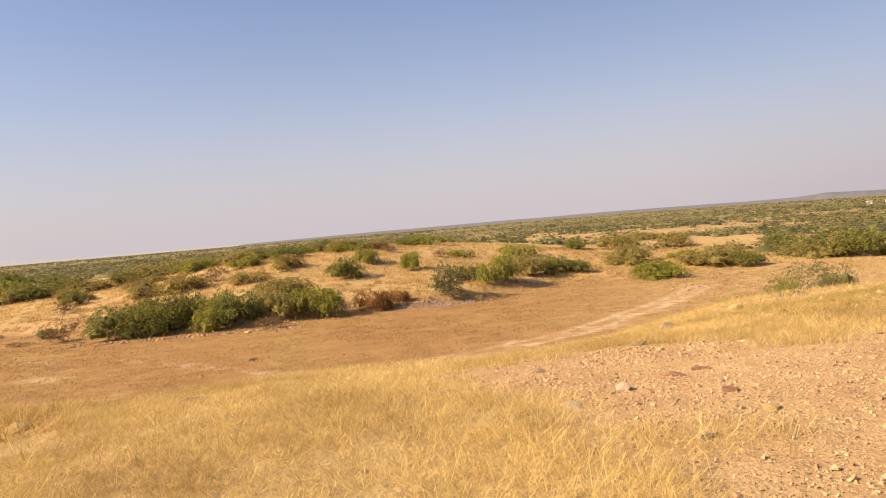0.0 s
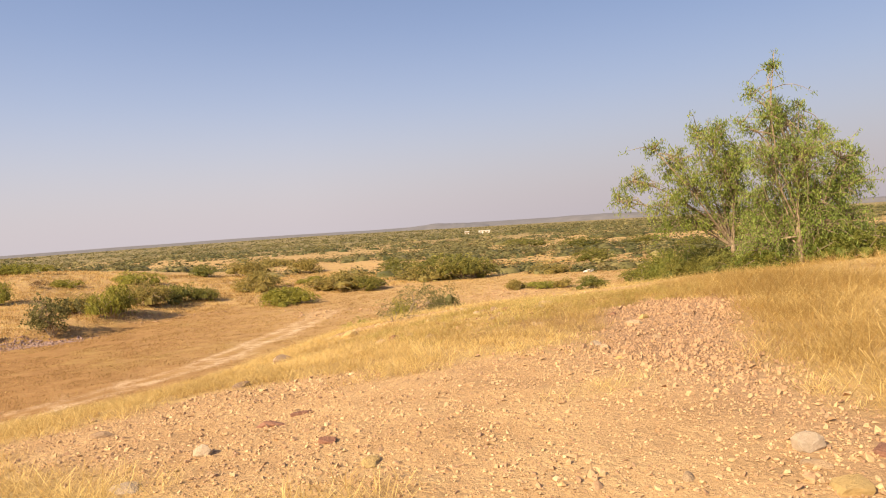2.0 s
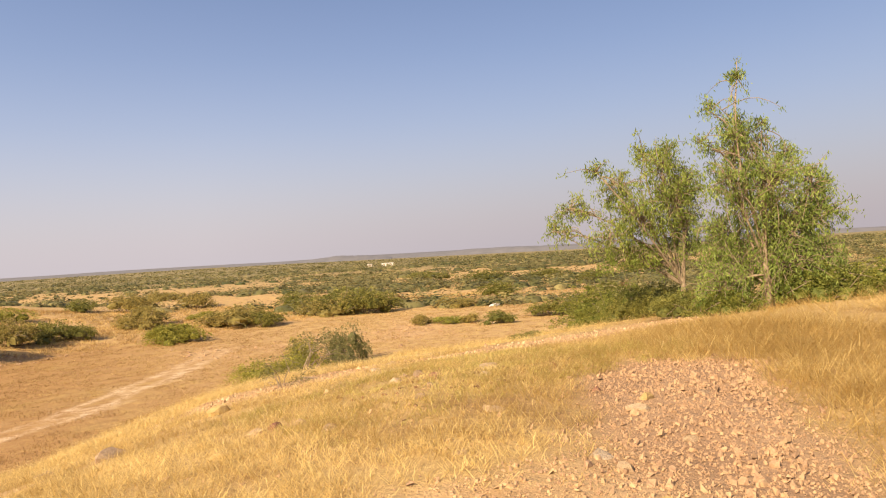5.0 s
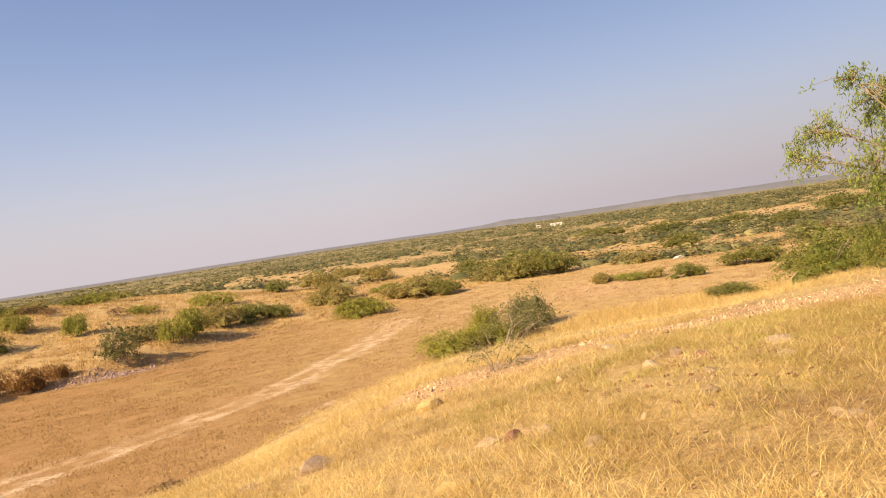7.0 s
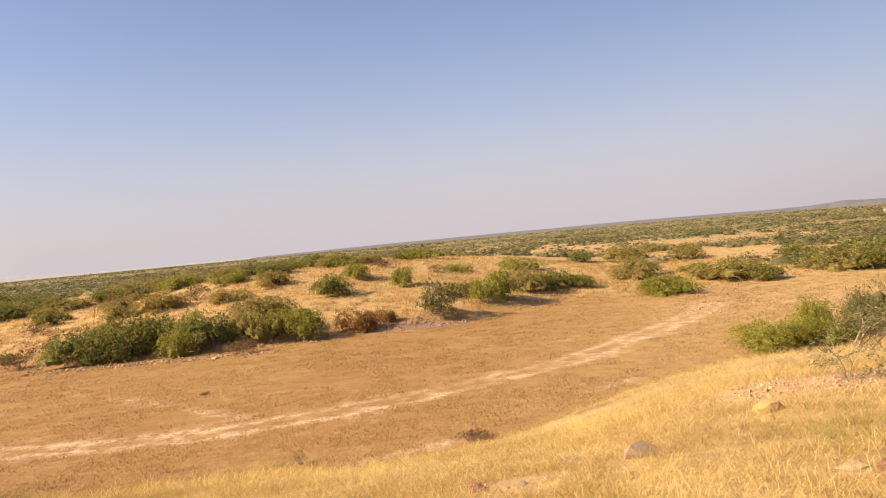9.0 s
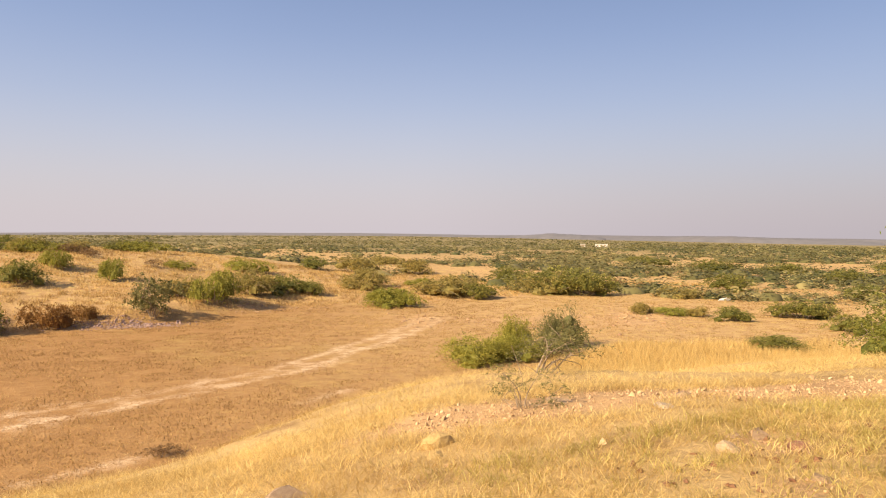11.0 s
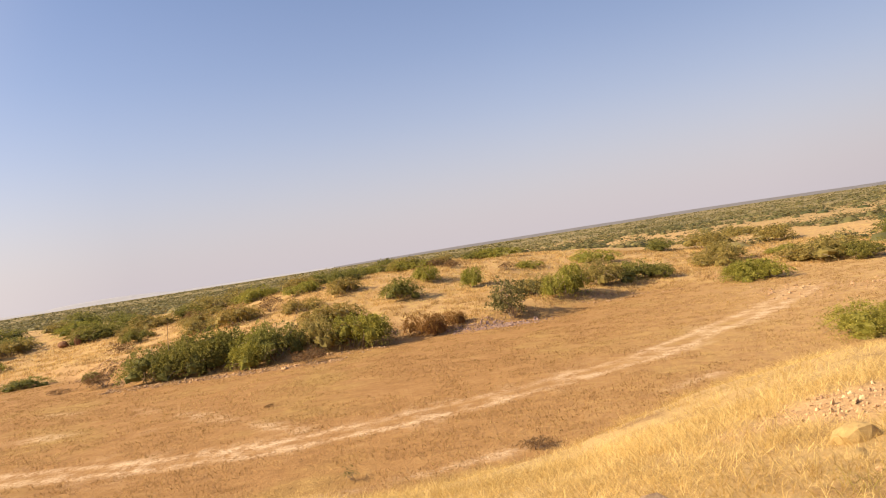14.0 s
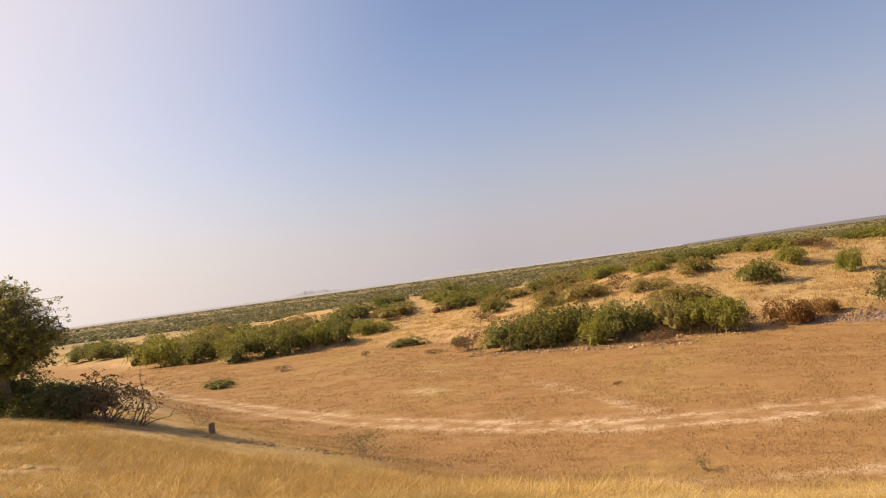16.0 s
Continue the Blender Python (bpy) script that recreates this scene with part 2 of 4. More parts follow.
def noise(x, y, size, seed=1, octaves=3):
    """Value noise from -1 to 1 with features of about that size."""
    total, weight, amp = 0.0, 0.0, 1.0
    for k in range(octaves):
        u, v = x / size * 2 ** k + 1000.5, y / size * 2 ** k + 1000.5
        iu, iv = np.floor(u).astype(np.int64), np.floor(v).astype(np.int64)
        fu, fv = u - iu, v - iv
        fu, fv = fu * fu * (3 - 2 * fu), fv * fv * (3 - 2 * fv)
        a, b = lattice(iu, iv, seed + k), lattice(iu + 1, iv, seed + k)
        c, d = lattice(iu, iv + 1, seed + k), lattice(iu + 1, iv + 1, seed + k)
        total = total + amp * (a + (b - a) * fu + (c - a) * fv + (a - b - c + d) * fu * fv)
        weight += amp
        amp *= 0.5
    return 2 * total / weight - 1


def smooth(a, b, v):
    t = np.clip((v - a) / (b - a + 0.0), 0, 1)
    return t * t * (3 - 2 * t)


FLOOR = -6.3
SHOULDER_X = (-60, -30, -20, -11, -6, -3, 0, 1.5, 3.3, 5, 6.5, 8, 11, 16, 25, 40, 90)
SHOULDER_Y = (30, 18, 14.5, 11.6, 9.4, 9.0, 9.15, 9.6, 10.55, 12.3, 14.7, 17.5, 19.4, 23.8, 26, 25, 0)
FOOT_X = (-260, -136, -99, -77, -62, -46, -32, -20, -10, -2, 3, 14, 30, 60, 120, 300)
FOOT_Y = (90, 78, 71, 70, 77, 77, 66, 64.5, 69, 70, 75, 82, 84, 90, 100, 140)
BANK_X = (-300, -136, -90, -62, -45, -25, -10, 4, 16, 26, 40, 70, 140, 400)
BANK_H = (1.5, 2.2, 4.4, 3.6, 4.6, 5.2, 5.6, 4.7, 3.4, 2.0, 1.3, 0.9, 0.6, 0.3)
TRACK = ((-95, 60), (-75, 52), (-58, 45.8), (-34, 39.2), (-22.7, 37.3), (-15, 36.9), (-9.7, 37.4), (-5, 39.0), (1.4, 42.4),
         (8.4, 47.3), (13.2, 53.0), (18.8, 59.6), (22.4, 64.5), (24, 68))
GRAVEL = ((0.9, 2.2), (4.2, 1.6), (5.0, 3.6), (6.2, 5.0), (9.0, 7.9), (8.3, 8.8), (6.7, 7.8), (5.7, 7.05), (4.9, 6.5), (4.2, 7.1), (3, 8.4), (0.8, 8.9),
          (-0.5, 8.4), (0.1, 6.8), (1.0, 5.2), (1.1, 3.8))
RUBBLE = ((4.6, 13.4), (5.6, 13.6), (7.0, 12.95), (8.8, 12.4), (10.5, 12.0), (13.0, 11.2))


def past_shoulder(x, y):
    return (y - np.interp(x, SHOULDER_X, SHOULDER_Y)) * 0.97


def far_drop(x, y):
    """The plain sinks slowly towards the north-east."""
    return 30 * smooth(10, 60, np.degrees(np.arctan2(x, np.maximum(y, 1e-3)))) * smooth(120, 2800, np.hypot(x, y)) * (y > 0)


def ground(x, y):
    x, y = np.asarray(x, float), np.asarray(y, float)
    s = past_shoulder(x, y) + 0.35 * noise(x, y, 6, 3, 2)
    a, c = np.clip(s + 6, 0, 18), np.clip(s - 12, 0, None)
    hill = 0.06 - 0.0117 * a * a - 0.42 * c
    hill = hill + 0.02 * np.clip(x - 6, 0, 14) * smooth(12, 7, y) - 0.085 * np.clip(-x - 2.5, 0, 9) - (0.09 * np.clip(y - 9.3, 0, 4) + (0.07 + 0.14 * smooth(8.5, 12.5, x)) * np.clip(y - 13.3, 0, 12)) * smooth(4.5, 9, x)
    hill = hill + 0.05 * noise(x, y, 2.5, 11, 3) + 0.015 * noise(x, y, 0.5, 12, 2)
    u = y - np.interp(x, FOOT_X, FOOT_Y) + 2.0 * noise(x, y, 14, 5, 2)
    h = np.interp(x, BANK_X, BANK_H)
    bank = h * (0.24 * smooth(-1, 5, u) + 0.76 * smooth(2, 42, u)) * (1 - smooth(50, 110, u))
    far = np.hypot(x, y)
    rough = smooth(0, 12, u) * ((0.45 * noise(x, y, 13, 21, 3) + 0.22 * noise(x, y, 3.5, 23, 3)) * (1 - smooth(60, 140, u)) + 0.9 * noise(x, y, 60, 22, 2) * smooth(40, 160, u))
    plain = FLOOR + 0.04 * noise(x, y, 9, 31, 3) + bank + rough - 1.5 * smooth(150, 900, far) - far_drop(x, y)
    k = 0.7
    m = np.maximum(hill, plain) + k * np.log1p(np.exp(-np.abs(hill - plain) / k)) * (hill < 20)
    return np.where(hill - plain > 4, hill, m)


def line_distance(x, y, pts):
    best = np.full(np.shape(x), 1e9)
    for (ax, ay), (bx, by) in zip(pts[:-1], pts[1:]):
        dx, dy = bx - ax, by - ay
        t = np.clip(((x - ax) * dx + (y - ay) * dy) / (dx * dx + dy * dy), 0, 1)
        best = np.minimum(best, np.hypot(x - ax - t * dx, y - ay - t * dy))
    return best


def inside(x, y, pts):
    hit = np.zeros(np.shape(x), bool)
    for (ax, ay), (bx, by) in zip(pts, pts[1:] + pts[:1]):
        cross = (ay > y) != (by > y)
        hit ^= cross & (x < (bx - ax) * (y - ay) / (by - ay + 1e-12) + ax)
    return hit


def bare(x, y):
    """1 on the stony patches of the hill, 0 in the grass."""
    x, y = np.asarray(x, float), np.asarray(y, float)
    d = line_distance(x, y, GRAVEL + GRAVEL[:1]) * np.where(inside(x, y, GRAVEL), 1, -1) + 0.5 * noise(x, y, 1.3, 41, 3)
    e = 0.75 - line_distance(x, y, RUBBLE) + 0.9 * noise(x, y, 1.7, 43, 3)
    tufts = np.exp(-(((x - 1.6) / 0.42) ** 2 + ((y - 4.35) / 0.3) ** 2)) + np.exp(-(((x - 1.05) / 0.25) ** 2 + ((y - 4.6) / 0.2) ** 2))
    tufts = tufts + np.exp(-(((x - 3.6) / 0.5) ** 2 + ((y - 7.3) / 0.25) ** 2)) + 0.7 * np.exp(-(((x - 4.3) / 0.4) ** 2 + ((y - 5.2) / 0.2) ** 2))
    spots = sum(np.exp(-((x - a) ** 2 + (y - b) ** 2) / r ** 2) for a, b, r in ((4.75, 10.0, 0.4), (6.75, 10.5, 0.4), (2.55, 11.5, 0.55), (6.1, 9.6, 0.3), (3.65, 11.8, 0.3), (-4.8, 8.0, 0.55), (-13.4, 14.2, 0.8)))
    e = np.maximum(e, np.clip(spots, 0, 1) - 0.62 + 0.3 * noise(x, y, 0.5, 44, 2))
    return np.maximum(smooth(-0.25, 0.45, d), smooth(-0.2, 0.4, e)) * (1 - 0.85 * np.clip(tufts, 0, 1))


# ---------------------------------------------------------------- mesh helpers
def mesh_object(name, verts, faces, material, parent=None, tone=None, label="", flat=True):
    """One mesh object from arrays: verts (n, 3), faces (m, 3) or (m, 4)."""
    me = bpy.data.meshes.new(name)
    verts, faces = np.ascontiguousarray(verts, np.float32), np.ascontiguousarray(faces, np.int32)
    k = faces.shape[1]
    me.vertices.add(len(verts))
    me.vertices.foreach_set("co", verts.ravel())
    me.loops.add(faces.size)
    me.loops.foreach_set("vertex_index", faces.ravel())
    me.polygons.add(len(faces))
    me.polygons.foreach_set("loop_start", np.arange(0, faces.size, k, dtype=np.int32))
    me.polygons.foreach_set("use_smooth", np.full(len(faces), not flat))
    if tone is not None:
        me.attributes.new("tone", "FLOAT", "POINT").data.foreach_set("value", np.ascontiguousarray(tone, np.float32))
    me.update(calc_edges=True)
    me.validate()
    me.materials.append(material)
    ob = new(name, me)
    ob.parent = parent
    if label:
        ob["label"] = label
    return ob


def part(name, bm, material, parent, label=""):
    me = bpy.data.meshes.new(name)
    bm.to_mesh(me)
    bm.free()
    me.materials.append(material)
    ob = new(name, me)
    ob.parent = parent
    if label:
        ob["label"] = label
    return ob


def colours(ob, name, rgb):
    a = ob.data.attributes.new(name, "FLOAT_COLOR", "POINT")
    a.data.foreach_set("color", np.ascontiguousarray(np.concatenate([rgb, np.ones((len(rgb), 1))], 1), np.float32).ravel())


# ---------------------------------------------------------------- the ground, one sheet to the horizon
def build_ground():
    cx, cy = 3.0, 6.0
    r = np.concatenate([[0.0], np.geomspace(0.25, 4.0, 50), np.geomspace(4.06, 150, 340), np.geomspace(152, 4950, 90)])
    az = np.radians(np.concatenate([np.arange(-90, 90, 0.5), np.arange(90, 270, 5.0)]))
    R, A = np.meshgrid(r, az, indexing="ij")
    x, y = cx + R * np.sin(A), cy + R * np.cos(A)
    z = ground(x, y)
    n, m = R.shape
    i = np.arange((n - 1) * m).reshape(n - 1, m)
    j = np.roll(i, -1, axis=1)
    faces = np.stack([i, i + m, j + m, j], -1).reshape(-1, 4)
    x, y, z = x.ravel(), y.ravel(), z.ravel()
    ob = mesh_object("ground", np.stack([x, y, z], 1), faces, GROUND, flat=False)
    s = past_shoulder(x, y)
    d = line_distance(x, y, TRACK)
    wob = 0.25 * noise(x, y, 3, 51, 2)
    rut = np.exp(-((d + wob - 0.85) / 0.36) ** 2) * (0.75 + 0.6 * noise(x, y, 2.2, 56, 2)) + 0.6 * np.exp(-((d + wob) / 1.9) ** 2) * smooth(0.0, 0.4, noise(x, y, 1.5, 57, 2))
    side = np.exp(-((line_distance(x, y, ((-33, 55), (-24.4, 51.7), (-17.8, 47.3), (-9, 40))) + wob) / 0.6) ** 2) * smooth(-0.2, 0.4, noise(x, y, 5, 52, 2))
    worn = np.exp(-((line_distance(x, y, ((10.5, 41), (8.1, 38.4), (6, 36.3), (0.8, 32.3), (-1.2, 31.3), (-5, 29.8))) + wob) / 0.5) ** 2) * smooth(-0.3, 0.3, noise(x, y, 3, 58, 2))
    worn = np.maximum(worn, np.exp(-((line_distance(x, y, ((-34, 47.5), (-27, 46.5), (-20, 44.6))) + wob) / 0.8) ** 2) * smooth(-0.2, 0.4, noise(x, y, 4, 59, 2)))
    u = y - np.interp(x, FOOT_X, FOOT_Y) + 2.0 * noise(x, y, 14, 5, 2)
    hill = smooth(FLOOR + 1.3, FLOOR + 2.6, z) * (1 - smooth(15, 22, s + 2 * noise(x, y, 3, 53, 2))) 
    rubble = np.exp(-((u - 1.5) / 2.2) ** 2) * smooth(-0.15, 0.35, noise(x, y, 11, 54, 2)) * (y > 40)
    gully = np.exp(-(line_distance(x, y, ((24, 66), (32, 63), (40, 60), (47, 66))) / 5) ** 2) * smooth(-0.3, 0.3, noise(x, y, 3, 55, 3))
    stony = np.maximum(bare(x, y) * (s < 8), np.maximum(0.8 * rubble, 0.9 * gully))
    floor = (1 - smooth(-2, 5, u)) * (1 - smooth(-14, 26, x - 0.2 * y))
    west = np.maximum(smooth(0, -80, x), 0.6 * smooth(40, 90, x))
    far = 0.88 * smooth(0, 1, (np.hypot(x, y) - 260 + 130 * west) / (440 - 230 * west))
    colours(ob, "cover", np.stack([stony, np.clip(rut + 0.8 * side + 0.85 * worn, 0, 1), far], 1))
    colours(ob, "zone", np.stack([floor, smooth(4.2, 6.0, x - 0.25 * (y - 6)) * (y < 9.6), hill], 1))
    tagged(ob, "dry sandy ground with straw, gravel and wheel tracks", "ground", kind="structure")


build_ground()


def ridge(name, az0, az1, dist, top, seed, material, label):
    """A long far hill, closed at the back."""
    a = np.radians(np.linspace(az0, az1, 160))
    t = np.linspace(0, 1, 160)
    h = top * np.sin(np.pi * np.clip(t, 0, 1)) ** 0.6 * (0.72 + 0.28 * noise(t * 20, t * 0, 3, seed, 4))
    rows = []
    for dd, k in ((0, 0.0), (60, 0.55), (130, 0.9), (200, 1.0), (330, 0.0)):
        rows.append(np.stack([(dist + dd) * np.sin(a), (dist + dd) * np.cos(a), -12 - far_drop((dist + dd) * np.sin(a), (dist + dd) * np.cos(a)) + (h + 10) * k], 1))
    v = np.concatenate(rows)
    i = np.arange(159)
    f = np.concatenate([np.stack([r * 160 + i, r * 160 + i + 1, (r + 1) * 160 + i + 1, (r + 1) * 160 + i], 1) for r in range(4)])
    return tagged(mesh_object(name, v, f, material, flat=False), label, "hill", kind="structure")


ridge("backdrop", 20, 75, 3300, 24, 5, HILLS, "low brown ridge along the far horizon, haze-tinted")
ridge("backdrop", -16, 28, 3900, 14, 7, HILLS, "low brown ridge along the far horizon, haze-tinted")
ridge("backdrop", 26, 33, 3100, 25, 6, HILLS, "low brown ridge along the far horizon, haze-tinted")
ridge("backdrop", 33, 52, 3150, 27, 15, HILLS, "low brown ridge along the far horizon, haze-tinted")
ridge("backdrop", -37, -28, 4550, 30, 19, MESA, "rise along the far horizon, painted haze-pale")
ridge("backdrop", -48, -43, 4500, 40, 9, MESA, "mesa on the far horizon, painted haze-pale")
ridge("backdrop", -75, -10, 4300, 7, 12, MESA, "rise along the far horizon, painted haze-pale")


# ---------------------------------------------------------------- plants
def leaves(centres, size, rng, droop=0.3, slim=0.45, tone=None, follow=None):
    """Lozenge leaves, each a bent pair of triangles, at the given places."""
    n = len(centres)
    along = rng.normal(size=(n, 3))
    along[:, 2] = along[:, 2] * 0.6 - droop
    if follow is not None:
        along = along * 0.75 + follow
    along /= np.linalg.norm(along, axis=1)[:, None]
    across = np.cross(along, rng.normal(size=(n, 3)))
    across /= np.linalg.norm(across, axis=1)[:, None] + 1e-9
    length = (size * rng.uniform(0.6, 1.35, n))[:, None]
    a = centres - along * length * 0.5
    b = centres + across * length * slim * 0.5
    c = centres + along * length * 0.5
    d = centres - across * length * slim * 0.5
    v = np.stack([a, b, c, d], 1).reshape(-1, 3)
    f = np.arange(4 * n).reshape(n, 4)
    t = np.clip(rng.normal(0.5, 0.22, n) if tone is None else tone, 0, 1)
    return v, f, np.repeat(t, 4)


def tube(points, radii, sides=6):
    """A tapering limb along points."""
    pts = np.asarray(points, float)
    d = np.gradient(pts, axis=0)
    d /= np.linalg.norm(d, axis=1)[:, None] + 1e-9
    ref = np.where(np.abs(d[:, 2:3]) > 0.9, np.array([[1.0, 0, 0]]), np.array([[0, 0, 1.0]]))
    u = np.cross(d, ref)
    u /= np.linalg.norm(u, axis=1)[:, None] + 1e-9
    w = np.cross(d, u)
    a = np.linspace(0, 2 * np.pi, sides, endpoint=False)
    v = pts[:, None] + np.asarray(radii)[:, None, None] * (np.cos(a)[None, :, None] * u[:, None] + np.sin(a)[None, :, None] * w[:, None])
    n = len(pts)
    i = np.arange((n - 1) * sides).reshape(n - 1, sides)
    j = np.roll(i, -1, axis=1)
    return v.reshape(-1, 3), np.stack([i, j, j + sides, i + sides], -1).reshape(-1, 4)


def gather(pieces):
    vs, fs, base = [], [], 0
    for v, f in pieces:
        vs.append(v)
        fs.append(f + base)
        base += len(v)
    return np.concatenate(vs), np.concatenate(fs)


def bend(a, b, rng, sag=0.0, wob=0.12, n=6):
    """A slightly crooked way from a to b."""
    a, b = np.asarray(a, float), np.asarray(b, float)
    t = np.linspace(0, 1, n)[:, None]
    p = a + (b - a) * t
    p += np.sin(np.pi * t) * rng.normal(0, wob, 3) * np.linalg.norm(b - a)
    p[:, 2] += (sag * np.sin(np.pi * t) * np.linalg.norm(b - a))[:, 0]
    return p


def make_bush(seed, material, label, name="bush", leaf=0.17, count=2600, lobes=9, tight=0.5, droop=0.3, stems=9, shell=0.72, dense=True):
    """A bush one metre high and one wide on its Empty: stems and a crown of leaf sprays."""
    rng = np.random.default_rng(seed)
    root = new(name)
    tagged(root, label, "bush")
    ang = rng.uniform(0, 2 * np.pi, lobes)
    rad = np.sqrt(rng.uniform(0.05, 1, lobes)) * 0.38
    lift = rng.uniform(0.0, 0.12, lobes) + (1 - rad / 0.38) * 0.27 if dense else rng.uniform(0.12, 0.62, lobes) * (1 - 0.9 * rad)
    c = np.stack([rad * np.cos(ang), rad * np.sin(ang), lift], 1)
    size = rng.uniform(0.20, 0.34, lobes) * (10 / (lobes + 3)) ** 0.35
    wood = []
    for k in range(stems):
        t = c[k % lobes] + rng.normal(0, 0.06, 3)
        wood.append(tube(bend((rng.normal(0, 0.04), rng.normal(0, 0.04), -0.06), t, rng, 0.12, 0.08), np.linspace(0.012, 0.003, 6), 5))
        for q in range(2):
            e = t + rng.normal(0, 0.16, 3)
            e[2] = abs(e[2])
            wood.append(tube(bend(t, e, rng, 0.05, 0.1, 4), np.linspace(0.005, 0.002, 4), 4))
    v, f = gather(wood)
    mesh_object("wood", v, f, BARK, root)
    # arching sprays that start inside each hump and reach past its outline, with leaves along them
    m = 16
    sprays = count // m
    li = rng.integers(0, lobes, sprays)
    d = rng.normal(size=(sprays, 3))
    d[:, 2] = np.abs(d[:, 2]) - 0.25
    d /= np.linalg.norm(d, axis=1)[:, None]
    reach = rng.uniform(0.8, 1.12, sprays) + 0.3 * (rng.uniform(0, 1, sprays) < 0.12)
    span = d * (size[li] * reach)[:, None] + rng.normal(0, 0.02, (sprays, 3))
    t = rng.uniform(0.12, 1, (sprays, m, 1)) ** 0.6
    arch = np.array([0, 0, 1.0]) * (0.10 * np.sin(np.pi * t) - 0.07 * droop * t ** 2)
    q = c[li][:, None] + span[:, None] * (0.3 + 0.7 * t) + arch * size[li][:, None, None] * 3 + rng.normal(0, 0.012, (sprays, m, 3)) * (1.5 - t)
    q = q.reshape(-1, 3)
    q[:, 2] = np.abs(q[:, 2]) * 0.98 + 0.012
    way = (span / np.linalg.norm(span, axis=1)[:, None])[:, None] + np.array([0, 0, 0.35]) * (0.6 - t) * (1 + droop)
    tone = np.repeat(rng.normal(0.46, 0.2, sprays), m) + rng.normal(0, 0.13, len(q))
    lv, lf, lt = leaves(q, leaf * (0.33 if dense else 0.36), rng, 0.0, 0.52, tone, way.reshape(-1, 3))
    lv, lt = lv.reshape(-1, 4, 3)[:, 1:].reshape(-1, 3), lt.reshape(-1, 4)[:, 1:].ravel()
    lf = np.arange(len(lv)).reshape(-1, 3)
    if dense:
        # inner foliage of each hump: a shell toned dark for the shade inside
        turn = np.arange(9) * 2 * np.pi / 9
        up = np.array([-0.45, 0.15, 0.55, 0.85, 0.99])
        wide = np.sqrt(1 - up ** 2)
        shell_v = np.stack([wide[:, None] * np.cos(turn), wide[:, None] * np.sin(turn), np.repeat(up[:, None], 9, 1)], 2).reshape(-1, 3)
        k = np.arange(9)
        shell_f = np.concatenate([np.stack(q, 1) for r in range(4) for q in ((r * 9 + k, r * 9 + (k + 1) % 9, (r + 1) * 9 + k), (r * 9 + (k + 1) % 9, (r + 1) * 9 + (k + 1) % 9, (r + 1) * 9 + k))])
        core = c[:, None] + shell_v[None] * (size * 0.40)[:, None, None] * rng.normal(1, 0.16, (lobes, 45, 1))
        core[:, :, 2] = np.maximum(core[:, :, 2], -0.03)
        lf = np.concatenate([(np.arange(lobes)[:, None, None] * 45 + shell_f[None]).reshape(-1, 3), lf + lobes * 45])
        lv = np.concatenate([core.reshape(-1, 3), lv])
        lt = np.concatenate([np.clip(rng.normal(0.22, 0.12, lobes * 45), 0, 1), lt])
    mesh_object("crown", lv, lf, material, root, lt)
    return root


BUSH_KINDS = {
    "acacia": (ACACIA, "dark green thorn bush with fine feathery leaves", 0.115, 7200, 11, 0.4),
    "lush": (LUSH, "rounded yellow-green bush with drooping leafy shoots", 0.11, 8000, 7, 1.3),
    "olive": (OLIVE, "sun-bleached olive green bush on the sandy bank", 0.115, 6800, 10, 0.8),
    "grey": (GREY, "loose grey-green bush with feathery upright shoots", 0.14, 5600, 12, 0.0),
    "dry": (DRY, "withered brownish bush with sparse foliage", 0.12, 3200, 11, 0.1),
    "brown": (BROWN, "rust-brown dried-out bush hanging over the rubble", 0.12, 8000, 5, 1.5),
    "dark": (ACACIA, "low dark green bush lying flat on the valley floor", 0.14, 3200, 8, 0.3),
    "fern": (LUSH, "wide yellow-green thorn bush with fine feathery sprays", 0.078, 13600, 13, 0.3),
    "willow": (GREY, "upright grey-green bush with drooping feathery shoots", 0.09, 9600, 12, 1.2),
    "brush": (BRUSH, "low leafy green brush at the foot of the trees", 0.12, 5200, 14, 0.3),
    "thorn": (ACACIA, "tall dark green thorn bush with feathery sprays", 0.105, 9200, 12, 0.4),
    "shrub": (BRUSH, "leafy bright green bush on the hill's shoulder", 0.085, 10400, 10, 0.4),
    "twig": (DRY, "nearly bare twiggy shrub beside the slope", 0.10, 320, 7, 0.0),
    "tuft": (GREY, "thin sparse shrub with upright shoots", 0.08, 2400, 9, -0.4),
}
MODELS = {}
SPOT = np.random.default_rng(77)


def bush(kind, x, y, w, h, group="", label=""):
    """Stands a bush of that kind, w wide and h high, at (x, y) on the ground."""
    material, text, leaf, count, lobes, droop = BUSH_KINDS[kind]
    variant = int(SPOT.integers(0, 3))
    turn = SPOT.uniform(0, 360)
    z = 0.5 * (float(ground(x, y)) + min(float(ground(x + 0.3 * w * a, y + 0.3 * w * b)) for a, b in ((1, 0), (-1, 0), (0, 1), (0, -1)))) - 0.04
    m = pose(x, y, z, 0, 0, turn)
    scale = (w * 1.14, w * 1.14 * SPOT.uniform(0.85, 1.1), h * (1.38 if kind in ("dry", "twig", "tuft", "grey") else 1.62))
    key = (kind, variant)
    if key not in MODELS:
        MODELS[key] = make_bush(hash_of(kind) + variant * 13, material, text, "bush", leaf, count, lobes, 0.5, droop, dense=kind not in ("dry", "twig", "tuft", "grey"))
        ob = MODELS[key]
        ob.matrix_basis = m
    else:
        ob = copy_thing(MODELS[key], m)
    ob.scale = scale
    tagged(ob, label or text, "bush", group)
    return ob


